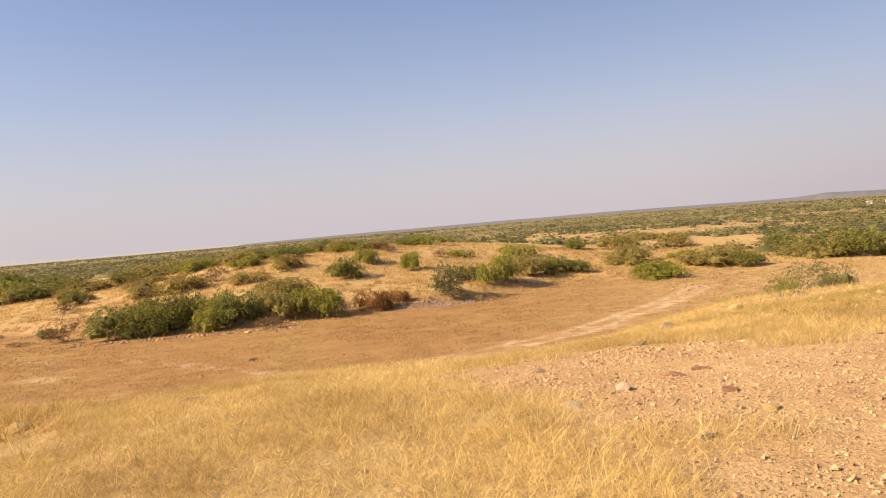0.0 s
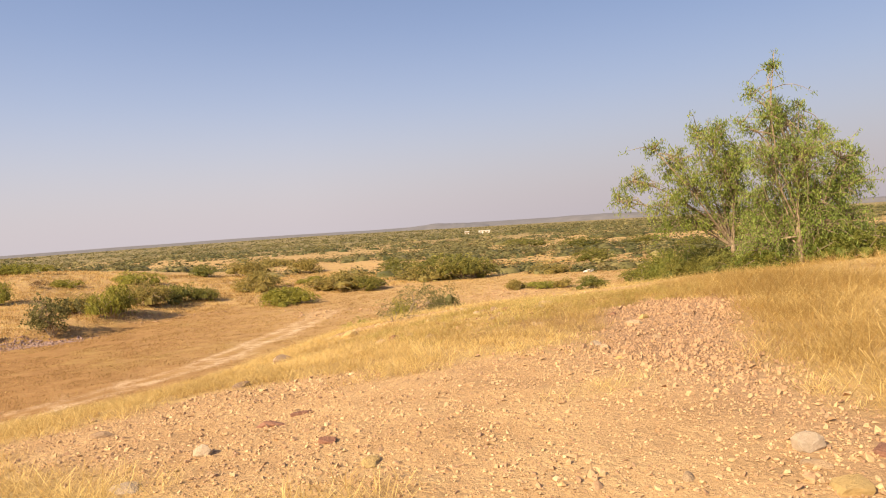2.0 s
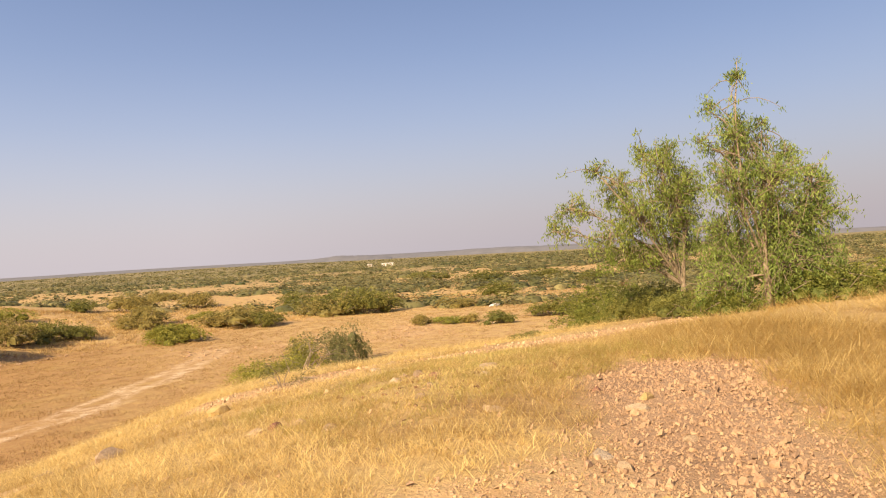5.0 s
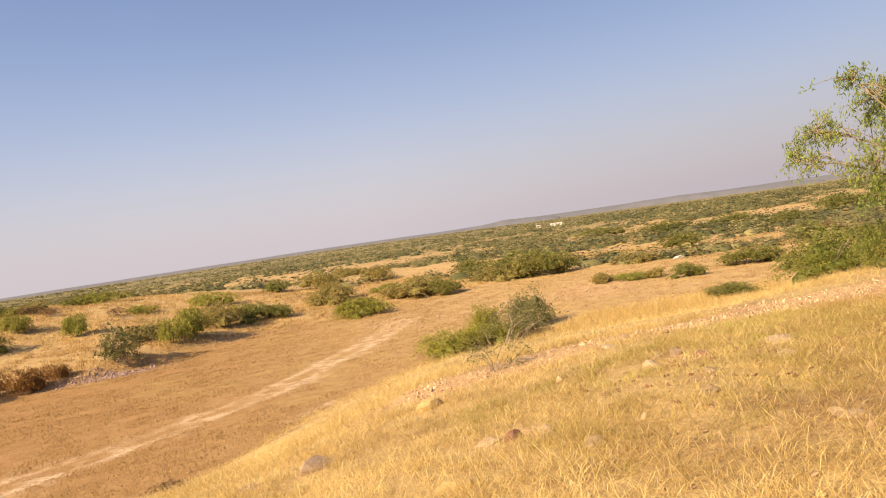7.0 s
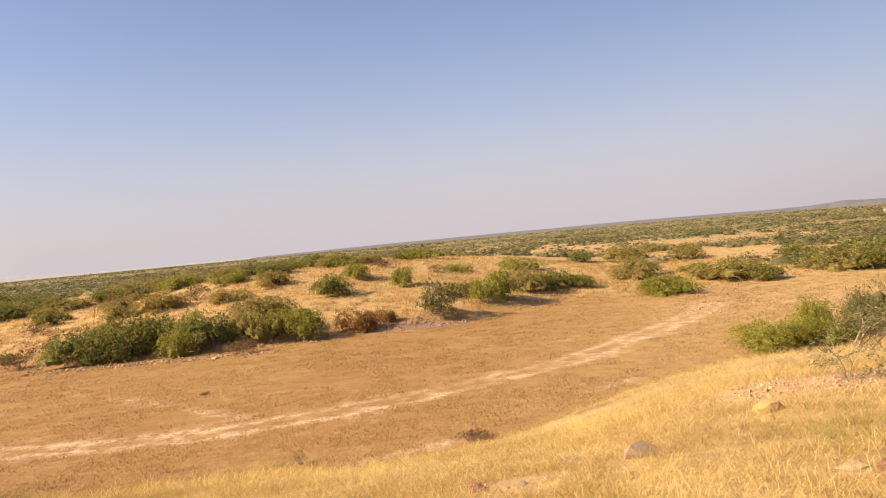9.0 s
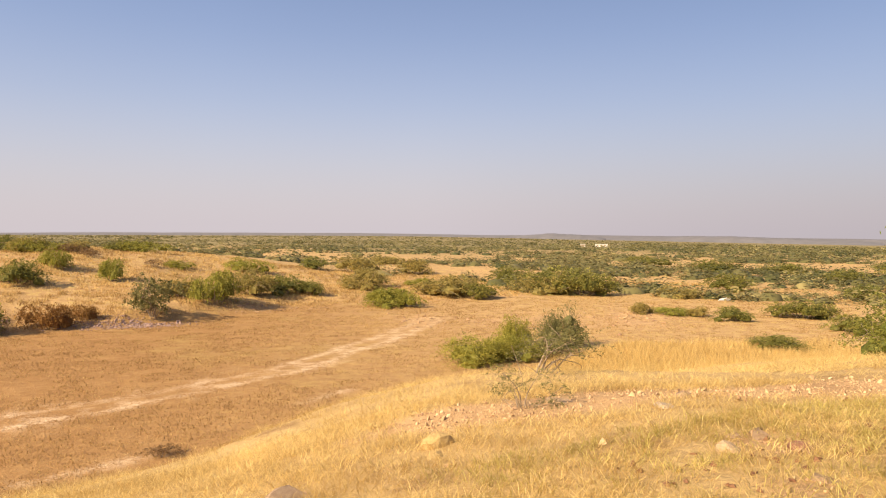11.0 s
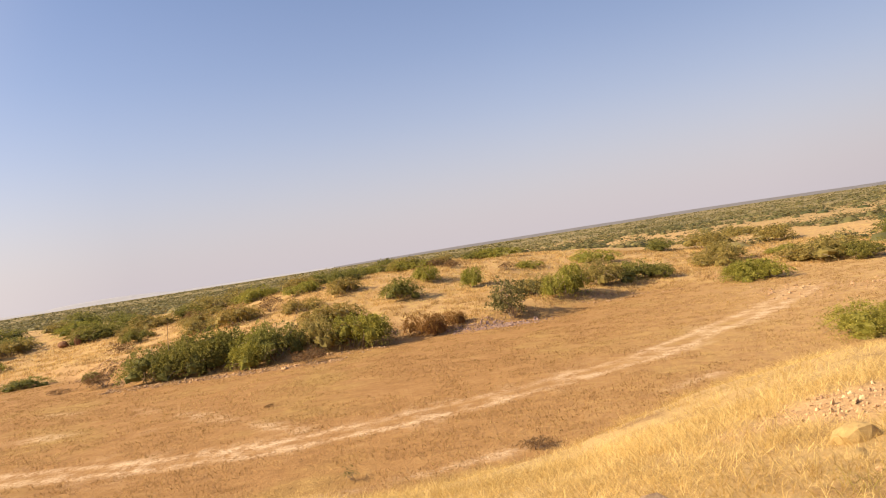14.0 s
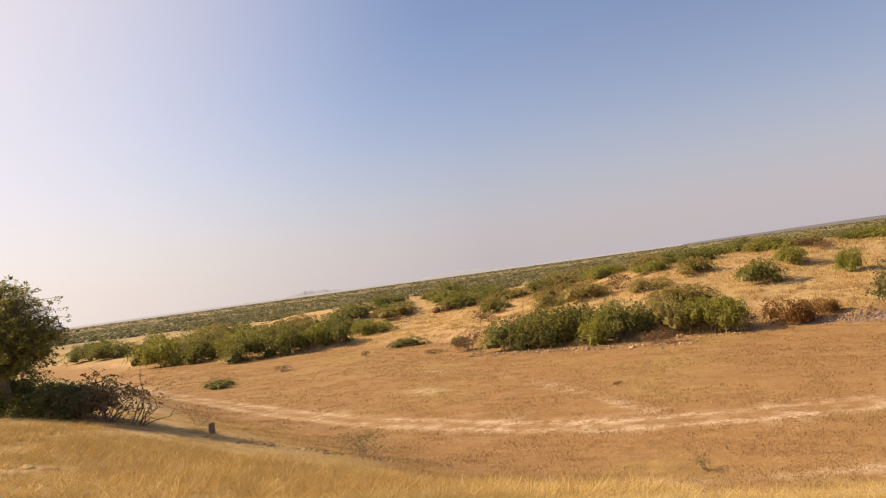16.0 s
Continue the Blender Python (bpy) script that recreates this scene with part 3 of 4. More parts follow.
def hash_of(word):
    return sum((i + 3) * ord(ch) for i, ch in enumerate(word))


def make_tree(name, label, seed, base, lobes, trunk_r, leaf, per_twig, twigs, material=TREE_LEAF, droop=0.9, low=0.0, tall=1.06):
    """A tree: lobes are (dx, dy, height, radius, flatness) of its crown; limbs run to each lobe, twigs fill it, leaves hang along twigs."""
    rng = np.random.default_rng(seed)
    root = new(name)
    x, y = base
    root.matrix_basis = pose(x, y, float(ground(x, y)) - 0.05)
    tagged(root, label, "tree")
    lobes = [(a, b, c * tall, d, e) for a, b, c, d, e in lobes]
    lead = max(lobes, key=lambda l: l[2])
    fork = np.array([lead[0] * 0.2, lead[1] * 0.2, lead[2] * 0.34])
    trunk = bend((0, 0, -0.1), fork, rng, 0, 0.05, 8)
    tv, tf = tube(trunk, np.linspace(trunk_r * 1.25, trunk_r * 0.7, 8), 9)
    lp, lt = [], []
    for dx, dy, hz, rad, flat in lobes:
        c = np.array([dx, dy, hz])
        t0 = rng.uniform(0.45, 1.0)
        start = trunk[int(t0 * 7)]
        limb = bend(start, c, rng, 0.10, 0.06, 8)
        wood = [tube(limb, np.linspace(trunk_r * 0.42, 0.008, 8), 7)]
        n = max(11, int(twigs * rad ** 2))
        d = rng.normal(size=(n, 3))
        d /= np.linalg.norm(d, axis=1)[:, None]
        ends = c + d * (rng.uniform(0.25, 1.0, n) ** 0.5 * rad)[:, None] * np.array([1, 1, flat])
        ends = ends[ends[:, 2] > 0.15 + low]
        whips = c + d[: n // 6] * (rng.uniform(1.0, 1.45, n // 6) * rad)[:, None] * np.array([1, 1, 0.9 * flat])
        shoots = limb[rng.integers(3, 8, n // 3 + 4)] + rng.normal(0, 0.26, (n // 3 + 4, 3))
        ends = np.concatenate([ends, whips[whips[:, 2] > 0.3], shoots[shoots[:, 2] > 0.6 + low]])
        for e in ends:
            s = limb[int(rng.integers(3, 8))]
            if np.linalg.norm(e - s) > rad * 1.5:
                s = c + (e - c) * 0.2
            way = bend(s, e, rng, 0.14, 0.09, 6)
            wood.append(tube(way, np.linspace(0.010, 0.003, 6), 4))
            tip = way[-1] + np.array([rng.normal(0, 0.1), rng.normal(0, 0.1), -0.16 * droop * rng.uniform(0.2, 1.6)])
            k = per_twig
            t = rng.uniform(0, 1, k)[:, None] ** 0.8
            seg = way[2] + (way[-1] - way[2]) * np.minimum(t * 1.6, 1) + (tip - way[-1]) * np.clip(t * 1.6 - 1, 0, 1)
            lp.append(seg + rng.normal(0, 0.045, (k, 3)))
            lt.append(np.full(k, rng.normal(0.5, 0.16)) + rng.normal(0, 0.16, k))
        v, f = gather(wood)
        mesh_object("branch", v, f, BARK, root)
    mesh_object("trunk", tv, tf, BARK, root, label="slender pale bare trunk", flat=False)
    lv, lf, tone = leaves(np.concatenate(lp), leaf, rng, droop, 0.25, np.concatenate(lt))
    mesh_object("crown", lv, lf, material, root, tone)
    return root


# the two trees on the shoulder of the hill
def seen(rows):
    """Crown lobes from (across, height, radius), staggered in depth."""
    depth = np.random.default_rng(41)
    out = []
    for across, high, rad in rows:
        q = depth.normal(0, 0.35)
        out.append((0.8 * across + 0.6 * q, -0.6 * across + 0.8 * q, high, rad, 0.95))
    return tuple(out)


make_tree("tree", "slender young tree with airy drooping green foliage", 3, (14.75, 12.55),
          seen(((-0.2, 3.1, 0.55), (0.1, 3.5, 0.30), (-0.42, 3.45, 0.28), (-0.95, 2.8, 0.48), (-1.55, 3.1, 0.26), (-1.95, 2.4, 0.38), (-2.35, 1.95, 0.30), (-0.75, 2.15, 0.58),
                (0.0, 2.35, 0.58), (-1.35, 1.75, 0.42), (0.35, 2.8, 0.42), (0.45, 2.0, 0.38), (0.6, 1.5, 0.22), (-0.75, 1.35, 0.36), (-1.3, 1.2, 0.22))), 0.06, 0.078, 28, 190, TREE_LEAF, 1.6, tall=1.0)
make_tree("tree", "bushy young tree leafy down to the grass", 8, (14.43, 10.32),
          seen(((-0.5, 4.15, 0.14), (-0.83, 3.7, 0.20), (-0.35, 3.4, 0.30), (0.17, 3.4, 0.20), (-0.62, 3.15, 0.34), (-0.07, 3.0, 0.44), (0.48, 2.85, 0.30), (-1.2, 3.05, 0.2), (-0.75, 2.35, 0.52),
                (0.0, 2.3, 0.62), (0.76, 2.2, 0.44), (1.3, 2.3, 0.28), (-0.6, 1.5, 0.55), (0.2, 1.45, 0.65), (0.9, 1.65, 0.5), (1.4, 1.85, 0.2), (-0.6, 0.8, 0.55), (0.28, 0.75, 0.6),
                (0.95, 0.9, 0.45), (-0.9, 0.4, 0.5), (0.1, 0.35, 0.55), (0.75, 0.35, 0.5))), 0.06, 0.075, 24, 240, TREE_LEAF, 1.5, tall=1.0)
# the dark tree where the slope turns, west of the walk
make_tree("tree", "dense dark evergreen tree standing against the light", 21, (-27.6, 20.0),
          ((0.6, 0.3, 4.4, 1.7, 0.8), (-1.3, 0.2, 4.9, 1.7, 0.8), (1.5, 0.6, 3.5, 1.3, 0.7), (-2.7, 0.3, 3.8, 1.6, 0.8), (-0.5, -0.3, 3.0, 1.6, 0.7), (-0.6, 0, 5.6, 1.2, 0.8), (0.9, 0.4, 2.6, 1.2, 0.8)), 0.2, 0.15, 24, 100, ACACIA, 0.3, 0.0, 0.82)


# ---------------------------------------------------------------- bushes: kind, x, y, width, height
THICKET = (
    ("thorn", -31.3, 65.5, 5.4, 2.9),
    ("dry", -36.4, 66.6, 3.2, 1.8),
    ("acacia", -40.4, 70.8, 2.0, 1.3),
    ("thorn", -28.3, 66.6, 5.3, 3.7),
    ("thorn", -26.0, 67.1, 5.9, 3.9),
    ("lush", -22.9, 67.2, 5.0, 3.1),
    ("thorn", -20.2, 67.2, 5.1, 3.7),
    ("olive", -17.0, 68.5, 4.7, 3.4),
    ("lush", -13.3, 68.6, 5.4, 3.5),
    ("olive", -17.6, 75.6, 7.3, 2.5),
    ("dry", -16.3, 63.6, 2.6, 1.3),
)
for kind, x, y, w, h in THICKET:
    bush(kind, x, y, 1.05 * w, 1.2 * h, group='thicket along the far bank')
BANK_A = (
    ("dry", -42.6, 97.0, 3.1, 2.0),
    ("olive", -31.4, 85.3, 5.2, 2.5),
    ("dry", -28.8, 89.3, 2.6, 1.9),
    ("acacia", -48.4, 91.3, 2.5, 1.9),
    ("olive", -43.4, 109.2, 7.9, 3.0),
    ("lush", -34.9, 101.2, 4.2, 2.3),
    ("lush", -27.4, 97.4, 4.4, 2.2),
    ("olive", -20.3, 92.0, 4.6, 2.4),
    ("acacia", -49.1, 107.1, 3.6, 1.9),
    ("acacia", -69.3, 112.8, 5.8, 3.2),
    ("olive", -41.0, 99.9, 3.2, 1.4),
    ("olive", -37.0, 88.0, 4.5, 2.2),
    ("olive", -24.0, 86.0, 4.0, 1.9),
    ("dry", -35.0, 93.0, 3.0, 1.6),
    ("olive", -40.0, 92.5, 4.0, 2.0),
    ("acacia", -22.0, 99.5, 4.2, 2.0),
    ("olive", -30.0, 104.0, 5.0, 2.2),
    ("dry", -46.0, 85.0, 3.0, 1.5),
    ("acacia", -55.0, 104.0, 5.0, 2.4),
    ("olive", -52.0, 98.0, 4.2, 1.9),
    ("acacia", -60.0, 108.0, 5.4, 2.6),
)
for kind, x, y, w, h in BANK_A:
    bush(kind, x, y, 1.05 * w, 1.15 * h, group='bushes on the sandy bank')
CREST = np.random.default_rng(29)
for i in range(24):
    x = -84 + 3.5 * i + CREST.uniform(-1.3, 1.3)
    bush(("acacia", "thorn", "olive", "acacia", "lush")[int(CREST.integers(0, 5))], x, 111 + 0.10 * x + CREST.uniform(-5, 6), CREST.uniform(3.6, 7.0), CREST.uniform(1.7, 2.9), group="bushes on the crest of the bank")
BANK_B = (
    ("acacia", -12.2, 86.3, 5.0, 2.3),
    ("olive", -15.3, 106.7, 4.6, 1.9),
    ("lush", -10.7, 94.9, 2.9, 2.4),
    ("lush", -4.1, 89.6, 2.2, 2.7),
    ("lush", 2.4, 101.2, 2.9, 1.3),
    ("dry", -0.5, 98.7, 1.7, 0.9),
    ("brown", -7.3, 70.8, 2.9, 2.4),
    ("brown", -4.7, 72.3, 1.5, 1.4),
    ("grey", 0.5, 73.0, 3.6, 3.0),
    ("olive", 2.8, 81.2, 4.0, 2.1),
    ("lush", 5.7, 79.2, 3.8, 3.9),
    ("olive", 9.8, 85.6, 4.2, 2.9),
    ("lush", 11.0, 106.4, 5.1, 1.9),
    ("acacia", 13.9, 88.2, 4.9, 2.3),
    ("acacia", 16.4, 87.7, 2.8, 1.8),
    ("dry", -9.6, 104.6, 3.3, 1.2),
    ("dry", -7.8, 102.7, 2.1, 1.0),
)
for kind, x, y, w, h in BANK_B:
    bush(kind, x, y, 1.12 * w, 1.25 * h, group='bushes on the sandy bank')
BANK_C = (
    ("acacia", 21.6, 117.6, 4.3, 1.9),
    ("olive", 25.5, 98.3, 5.2, 2.7),
    ("lush", 24.2, 79.6, 5.0, 2.3),
    ("olive", 28.2, 117.5, 6.6, 2.8),
    ("olive", 38.4, 118.6, 5.7, 2.7),
    ("olive", 34.3, 88.8, 5.1, 2.6),
    ("acacia", 36.5, 84.9, 4.2, 2.2),
    ("lush", 33.4, 100.0, 3.2, 1.3),
    ("olive", 47.2, 89.0, 6.4, 2.9),
    ("acacia", 50.7, 85.3, 6.3, 3.4),
    ("acacia", 50.0, 104.3, 5.2, 2.5),
    ("olive", 45.1, 158.5, 7.6, 2.3),
)
for kind, x, y, w, h in BANK_C:
    bush(kind, x, y, 1.15 * w, 1.25 * h, group='bushes past the bank')
GULLY = (
    ("willow", 27.6, 49.6, 3.0, 3.5),
    ("fern", 19.7, 46.0, 4.6, 2.1),
    ("fern", 22.6, 47.4, 2.7, 3.1),
    ("fern", 22.0, 45.8, 3.4, 1.9),
    ("grey", 24.8, 46.6, 3.2, 1.2),
    ("twig", 26.0, 46.6, 2.6, 1.4),
    ("olive", 45.3, 65.3, 2.3, 1.5),
    ("lush", 47.1, 63.5, 3.5, 1.2),
    ("olive", 48.9, 61.2, 2.4, 1.3),
    ("acacia", 49.2, 57.3, 3.4, 1.8),
    ("acacia", 41.3, 44.2, 4.5, 1.1),
    ("acacia", 57.3, 57.5, 5.7, 2.4),
    ("acacia", 52.9, 48.1, 4.0, 1.9),
    ("acacia", 73.5, 57.3, 4.5, 2.2),
    ("olive", 60.4, 78.7, 5.1, 2.0),
    ("acacia", 74.0, 84.5, 7.4, 2.9),
    ("dry", 59.9, 91.5, 2.7, 1.8),
    ("dry", 80.0, 65.6, 2.8, 2.3),
    ("acacia", 79.0, 68.0, 5.2, 2.4),
)
for row in GULLY:
    bush(*row, group='bushes by the gully')
RIGHT = (
    ("olive", 34.1, 88.1, 9.7, 2.9),
    ("lush", 24.2, 80.4, 4.8, 2.5),
    ("olive", 24.5, 96.0, 4.7, 2.7),
    ("acacia", 50.2, 91.4, 10.0, 4.2),
    ("olive", 50.0, 96.9, 5.7, 3.2),
    ("acacia", 100.4, 140.4, 10.4, 2.9),
    ("acacia", 100.0, 117.3, 10.2, 2.9),
    ("acacia", 112.5, 113.1, 11.4, 2.7),
    ("acacia", 105.3, 93.4, 8.8, 2.5),
    ("acacia", 134.9, 103.1, 12.7, 3.5),
)
for row in RIGHT:
    bush(*row, group='bushes past the gully')
WEST = (
    ("lush", -94.6, 71.4, 7.3, 6.2),
    ("acacia", -75.2, 70.7, 7.1, 4.8),
    ("acacia", -76.5, 77.0, 5.9, 4.6),
    ("lush", -69.0, 77.0, 5.8, 4.9),
    ("acacia", -65.6, 78.2, 4.0, 3.6),
    ("olive", -96.8, 84.0, 8.8, 4.2),
    ("olive", -83.7, 88.6, 9.7, 3.9),
    ("acacia", -77.7, 94.5, 7.9, 3.2),
    ("olive", -93.5, 75.8, 7.1, 5.3),
    ("olive", -69.8, 96.7, 7.4, 2.8),
    ("thorn", -101.5, 73.5, 6.4, 5.0),
    ("thorn", -88.0, 73.0, 6.8, 4.4),
    ("fern", -83.0, 75.5, 7.0, 4.6),
    ("thorn", -72.0, 75.0, 6.0, 4.6),
    ("lush", -101.0, 81.0, 7.6, 4.8),
    ("thorn", -89.5, 82.0, 7.4, 4.2),
    ("olive", -80.5, 84.0, 7.8, 4.0),
    ("thorn", -72.5, 86.0, 6.8, 3.6),
    ("lush", -65.0, 85.0, 5.8, 3.2),
    ("acacia", -139.0, 84.0, 10.0, 4.6),
    ("thorn", -130.0, 83.0, 9.0, 4.2),
    ("acacia", -148.0, 90.0, 10.0, 4.6),
    ("olive", -110.0, 92.0, 9.0, 4.0),
)
for row in WEST:
    bush(*row, group='western thicket')
FLOORBITS = (
    ("dark", -55.1, 50.6, 3.9, 1.2),
    ("dry", -55.3, 58.8, 1.9, 0.7),
    ("acacia", -50.6, 74.8, 4.4, 1.4),
    ("dry", -50.7, 67.0, 1.1, 0.9),
    ("acacia", -47.9, 94.2, 2.1, 1.4),
    ("twig", -24.6, 26.3, 1.6, 0.8),
    ("tuft", -4.1, 31.4, 0.8, 0.6),
    ("tuft", -16.2, 27.6, 2.2, 1.1),
    ("dry", -40.5, 66.3, 2.0, 0.6),
    ("dark", -61.1, 98.8, 1.8, 1.6),
)
for row in FLOORBITS:
    bush(*row, group='low shrubs on the valley floor')
FLOORBITS2 = (
    ("dry", -13.2, 47.0, 0.7, 0.3),
    ("dry", 2.2, 32.5, 1.3, 0.6),
    ("tuft", 6.2, 13.1, 0.8, 0.5),
    ("tuft", 8.2, 16.6, 1.7, 0.95),
)
for row in FLOORBITS2:
    bush(*row, group='low shrubs on the valley floor')


# ---------------------------------------------------------------- brush round the trees
for row in (("thorn", 14.4, 13.5, 1.1, 0.7), ("thorn", 15.2, 13.2, 1.6, 0.9), ("brush", 15.2, 11.8, 1.6, 0.9), ("thorn", 14.0, 11.7, 1.2, 0.7), ("brush", 14.9, 9.5, 1.6, 1.0), ("brush", 15.6, 8.6, 1.5, 0.8),
            ("brush", 16.4, 7.7, 1.6, 0.8), ("brush", 17.8, 8.2, 2.2, 1.0), ("brush", 17.6, 6.4, 1.8, 0.8), ("brush", 19.2, 5.6, 1.8, 0.8), ("brush", 13.7, 10.6, 1.2, 0.7), ("brush", 16.6, 10.4, 2.0, 0.9), ("shrub", 15.0, 14.1, 1.2, 1.2), ("shrub", 19.5, 18.2, 3.0, 1.75), ("shrub", 18.9, 17.6, 2.4, 1.0), ("shrub", 20.4, 17.6, 2.4, 1.2), ("shrub", 17.6, 15.8, 1.6, 0.9)):
    bush(*row, group="brush under the trees")
for row in (("thorn", -26.9, 20.9, 3.6, 1.7), ("grey", -24.9, 21.4, 3.0, 1.8), ("thorn", -25.2, 21.0, 2.2, 1.1), ("dry", -23.7, 21.9, 2.6, 1.7), ("twig", -22.6, 22.3, 2.6, 2.0), ("twig", -23.4, 21.6, 2.4, 2.1), ("grey", -25.9, 21.7, 2.6, 1.9),
            ("thorn", -28.8, 20.4, 4.0, 2.2)):
    bush(*row, group="brush under the dark tree")


# ---------------------------------------------------------------- far scrub, uncountable
def far_scrub():
    rng = np.random.default_rng(5)
    vs, fs, ts, base = [], [], [], 0
    ring = np.arange(7)
    cap = np.concatenate([[[0, k + 1, (k + 1) % 7 + 1] for k in ring], [[k + 1, k + 8, (k + 1) % 7 + 8] for k in ring], [[k + 1, (k + 1) % 7 + 8, (k + 1) % 7 + 1] for k in ring]])
    for r0, r1, n, bar, per, leaf in ((98, 230, 3000, -0.10, 110, 0.20), (230, 480, 4800, -0.14, 46, 0.33), (480, 1000, 8000, -0.2, 18, 0.55), (1000, 2800, 9000, -0.3, 8, 1.0)):
        r = np.sqrt(rng.uniform(r0 ** 2.0, r1 ** 2.0, n * 4))
        a = np.radians(rng.uniform(-74, 78, n * 4))
        x, y = r * np.sin(a), r * np.cos(a)
        u = y - np.interp(x, FOOT_X, FOOT_Y)
        cover = noise(x, y, 30, 61, 3) + 0.3 * noise(x, y, 240, 62, 2)
        keep = (cover > bar - 0.45 * (x < -20) - 0.22 * smooth(30, 70, x)) & ((u > 58) | ((x > 16) & (u > 26)) | ((x > 44) & (r > 98)))
        x, y, r = x[keep][:n], y[keep][:n], r[keep][:n]
        k = len(x)
        w = rng.uniform(2.0, 6.6, k) * (1 + r / 1500) * rng.choice([0.45, 0.7, 1.1, 1.8], k) * np.where(x < -20, 1.5, 1.0)
        h = np.clip(rng.uniform(0.20, 0.36, k) * w, 0.6, 2.4) * (1 + r / 4000)
        root = np.stack([x, y, ground(x, y)], 1)
        tone = np.clip(rng.normal(0.42, 0.19, k) + 0.3 * noise(x, y, 60, 63, 2) + 0.45 * (rng.uniform(0, 1, k) < 0.12), 0, 1)
        # a lumpy core of foliage in the nearer bushes
        turn = rng.uniform(0, 6.28, (k, 1)) + ring * 2 * np.pi / 7
        hi, lo = rng.uniform(0.42, 0.75, (k, 7)), rng.uniform(0.75, 1.15, (k, 7))
        core = np.zeros((k, 15, 3))
        core[:, 0, 2] = rng.uniform(0.75, 1.05, k)
        core[:, 1:8] = np.stack([hi * np.cos(turn), hi * np.sin(turn), rng.uniform(0.55, 0.95, (k, 7))], 2)
        core[:, 8:] = np.stack([lo * np.cos(turn), lo * np.sin(turn), np.full((k, 7), -0.1)], 2)
        slim = 0.38
        dome = core * np.stack([w / 2 * slim, w / 2 * slim, h * slim], 1)[:, None] + root[:, None]
        if per > 40:
            vs.append(dome.reshape(-1, 3))
            fs.append((np.arange(k)[:, None, None] * 15 + cap[None]).reshape(-1, 3) + base)
            ts.append(np.clip(tone[:, None] * 0.95 + rng.normal(0, 0.07, (k, 15)), 0, 1).ravel())
            base += k * 15
        d = rng.normal(size=(k, per, 3))
        d /= np.linalg.norm(d, axis=2)[:, :, None]
        d[:, :, 2] = np.abs(d[:, :, 2])
        rad = rng.uniform(0.75, 1.02, (k, per, 1)) * (1 + 0.13 * rng.normal(size=(k, per, 1)))
        # three to five humps a bush
        hump = rng.integers(0, 5, (k, per))
        at = rng.uniform(0, 6.28, (k, 5))
        off = rng.uniform(0.25, 0.75, (k, 5))
        swell = rng.uniform(0.4, 0.85, (k, 5))
        pick = lambda q: np.take_along_axis(q, hump, 1)
        mid = np.stack([pick(off) * np.cos(pick(at)), pick(off) * np.sin(pick(at)), 0 * pick(off)], 2)
        p = (mid + d * rad * np.stack([0.62 * pick(swell), 0.62 * pick(swell), 1.15 * pick(swell)], 2)) * np.stack([w / 2, w / 2, h], 1)[:, None] + root[:, None]
        v, f, t = leaves(p.reshape(-1, 3), np.repeat(leaf * w ** 0.5, per), rng, 0.1, 1.0, np.repeat(tone, per) + rng.normal(0, 0.08, k * per))
        v = v.reshape(-1, 4, 3)[:, :3]
        mid = v.mean(axis=1, keepdims=True)
        v = (mid + (v - mid) * np.array([1.15, 1.15, 0.45])).reshape(-1, 3)
        vs.append(v)
        fs.append(np.arange(len(v)).reshape(-1, 3) + base)
        ts.append(t.reshape(-1, 4)[:, :3].ravel())
        base += len(v)
    ob = mesh_object("far_scrub", np.concatenate(vs), np.concatenate(fs), SCRUB, None, np.concatenate(ts), flat=False)
    tagged(ob, "dense green thorn scrub spreading over the far plain", "scrub", kind="stuff")


SCRUB = leaf_material("scrub_leaf", (0.07, 0.08, 0.03), (0.31, 0.26, 0.11), 0.2)
far_scrub()


# ---------------------------------------------------------------- dry grass
def spikes(x, y, h, lean_dir, lean, width, rng):
    """Straight blades of grass, a triangle each."""
    n = len(x)
    z = ground(x, y) - 0.01
    sa = rng.uniform(0, 2 * np.pi, n)
    root = np.stack([x, y, z], 1)
    side = np.stack([np.cos(sa) * width / 2, np.sin(sa) * width / 2, np.zeros(n)], 1)
    tip = root + np.stack([np.cos(lean_dir) * lean * h, np.sin(lean_dir) * lean * h, h * (1 - 0.25 * np.clip(lean, 0, 2))], 1)
    return np.stack([root - side, root + side, tip], 1).reshape(-1, 3), np.arange(3 * n).reshape(n, 3)


def blades(x, y, h, lean_dir, lean, width, rng):
    """Bent blades of grass, two segments each."""
    n = len(x)
    z = ground(x, y) - 0.01
    dx, dy = np.cos(lean_dir) * lean, np.sin(lean_dir) * lean
    sa = rng.uniform(0, 2 * np.pi, n)
    sx, sy = np.cos(sa) * width / 2, np.sin(sa) * width / 2
    root = np.stack([x, y, z], 1)
    side = np.stack([sx, sy, np.zeros(n)], 1)
    mid = root + np.stack([dx * h * 0.35, dy * h * 0.35, h * 0.58], 1)
    tip = root + np.stack([dx * h * 1.15, dy * h * 1.15, h * (1 - 0.3 * lean)], 1)
    v = np.stack([root - side, root + side, mid + side * 0.8, mid - side * 0.8, tip], 1).reshape(-1, 3)
    b = np.arange(n) * 5
    f = np.concatenate([np.stack([b, b + 1, b + 2], 1), np.stack([b, b + 2, b + 3], 1), np.stack([b + 3, b + 2, b + 4], 1)])
    return v, f


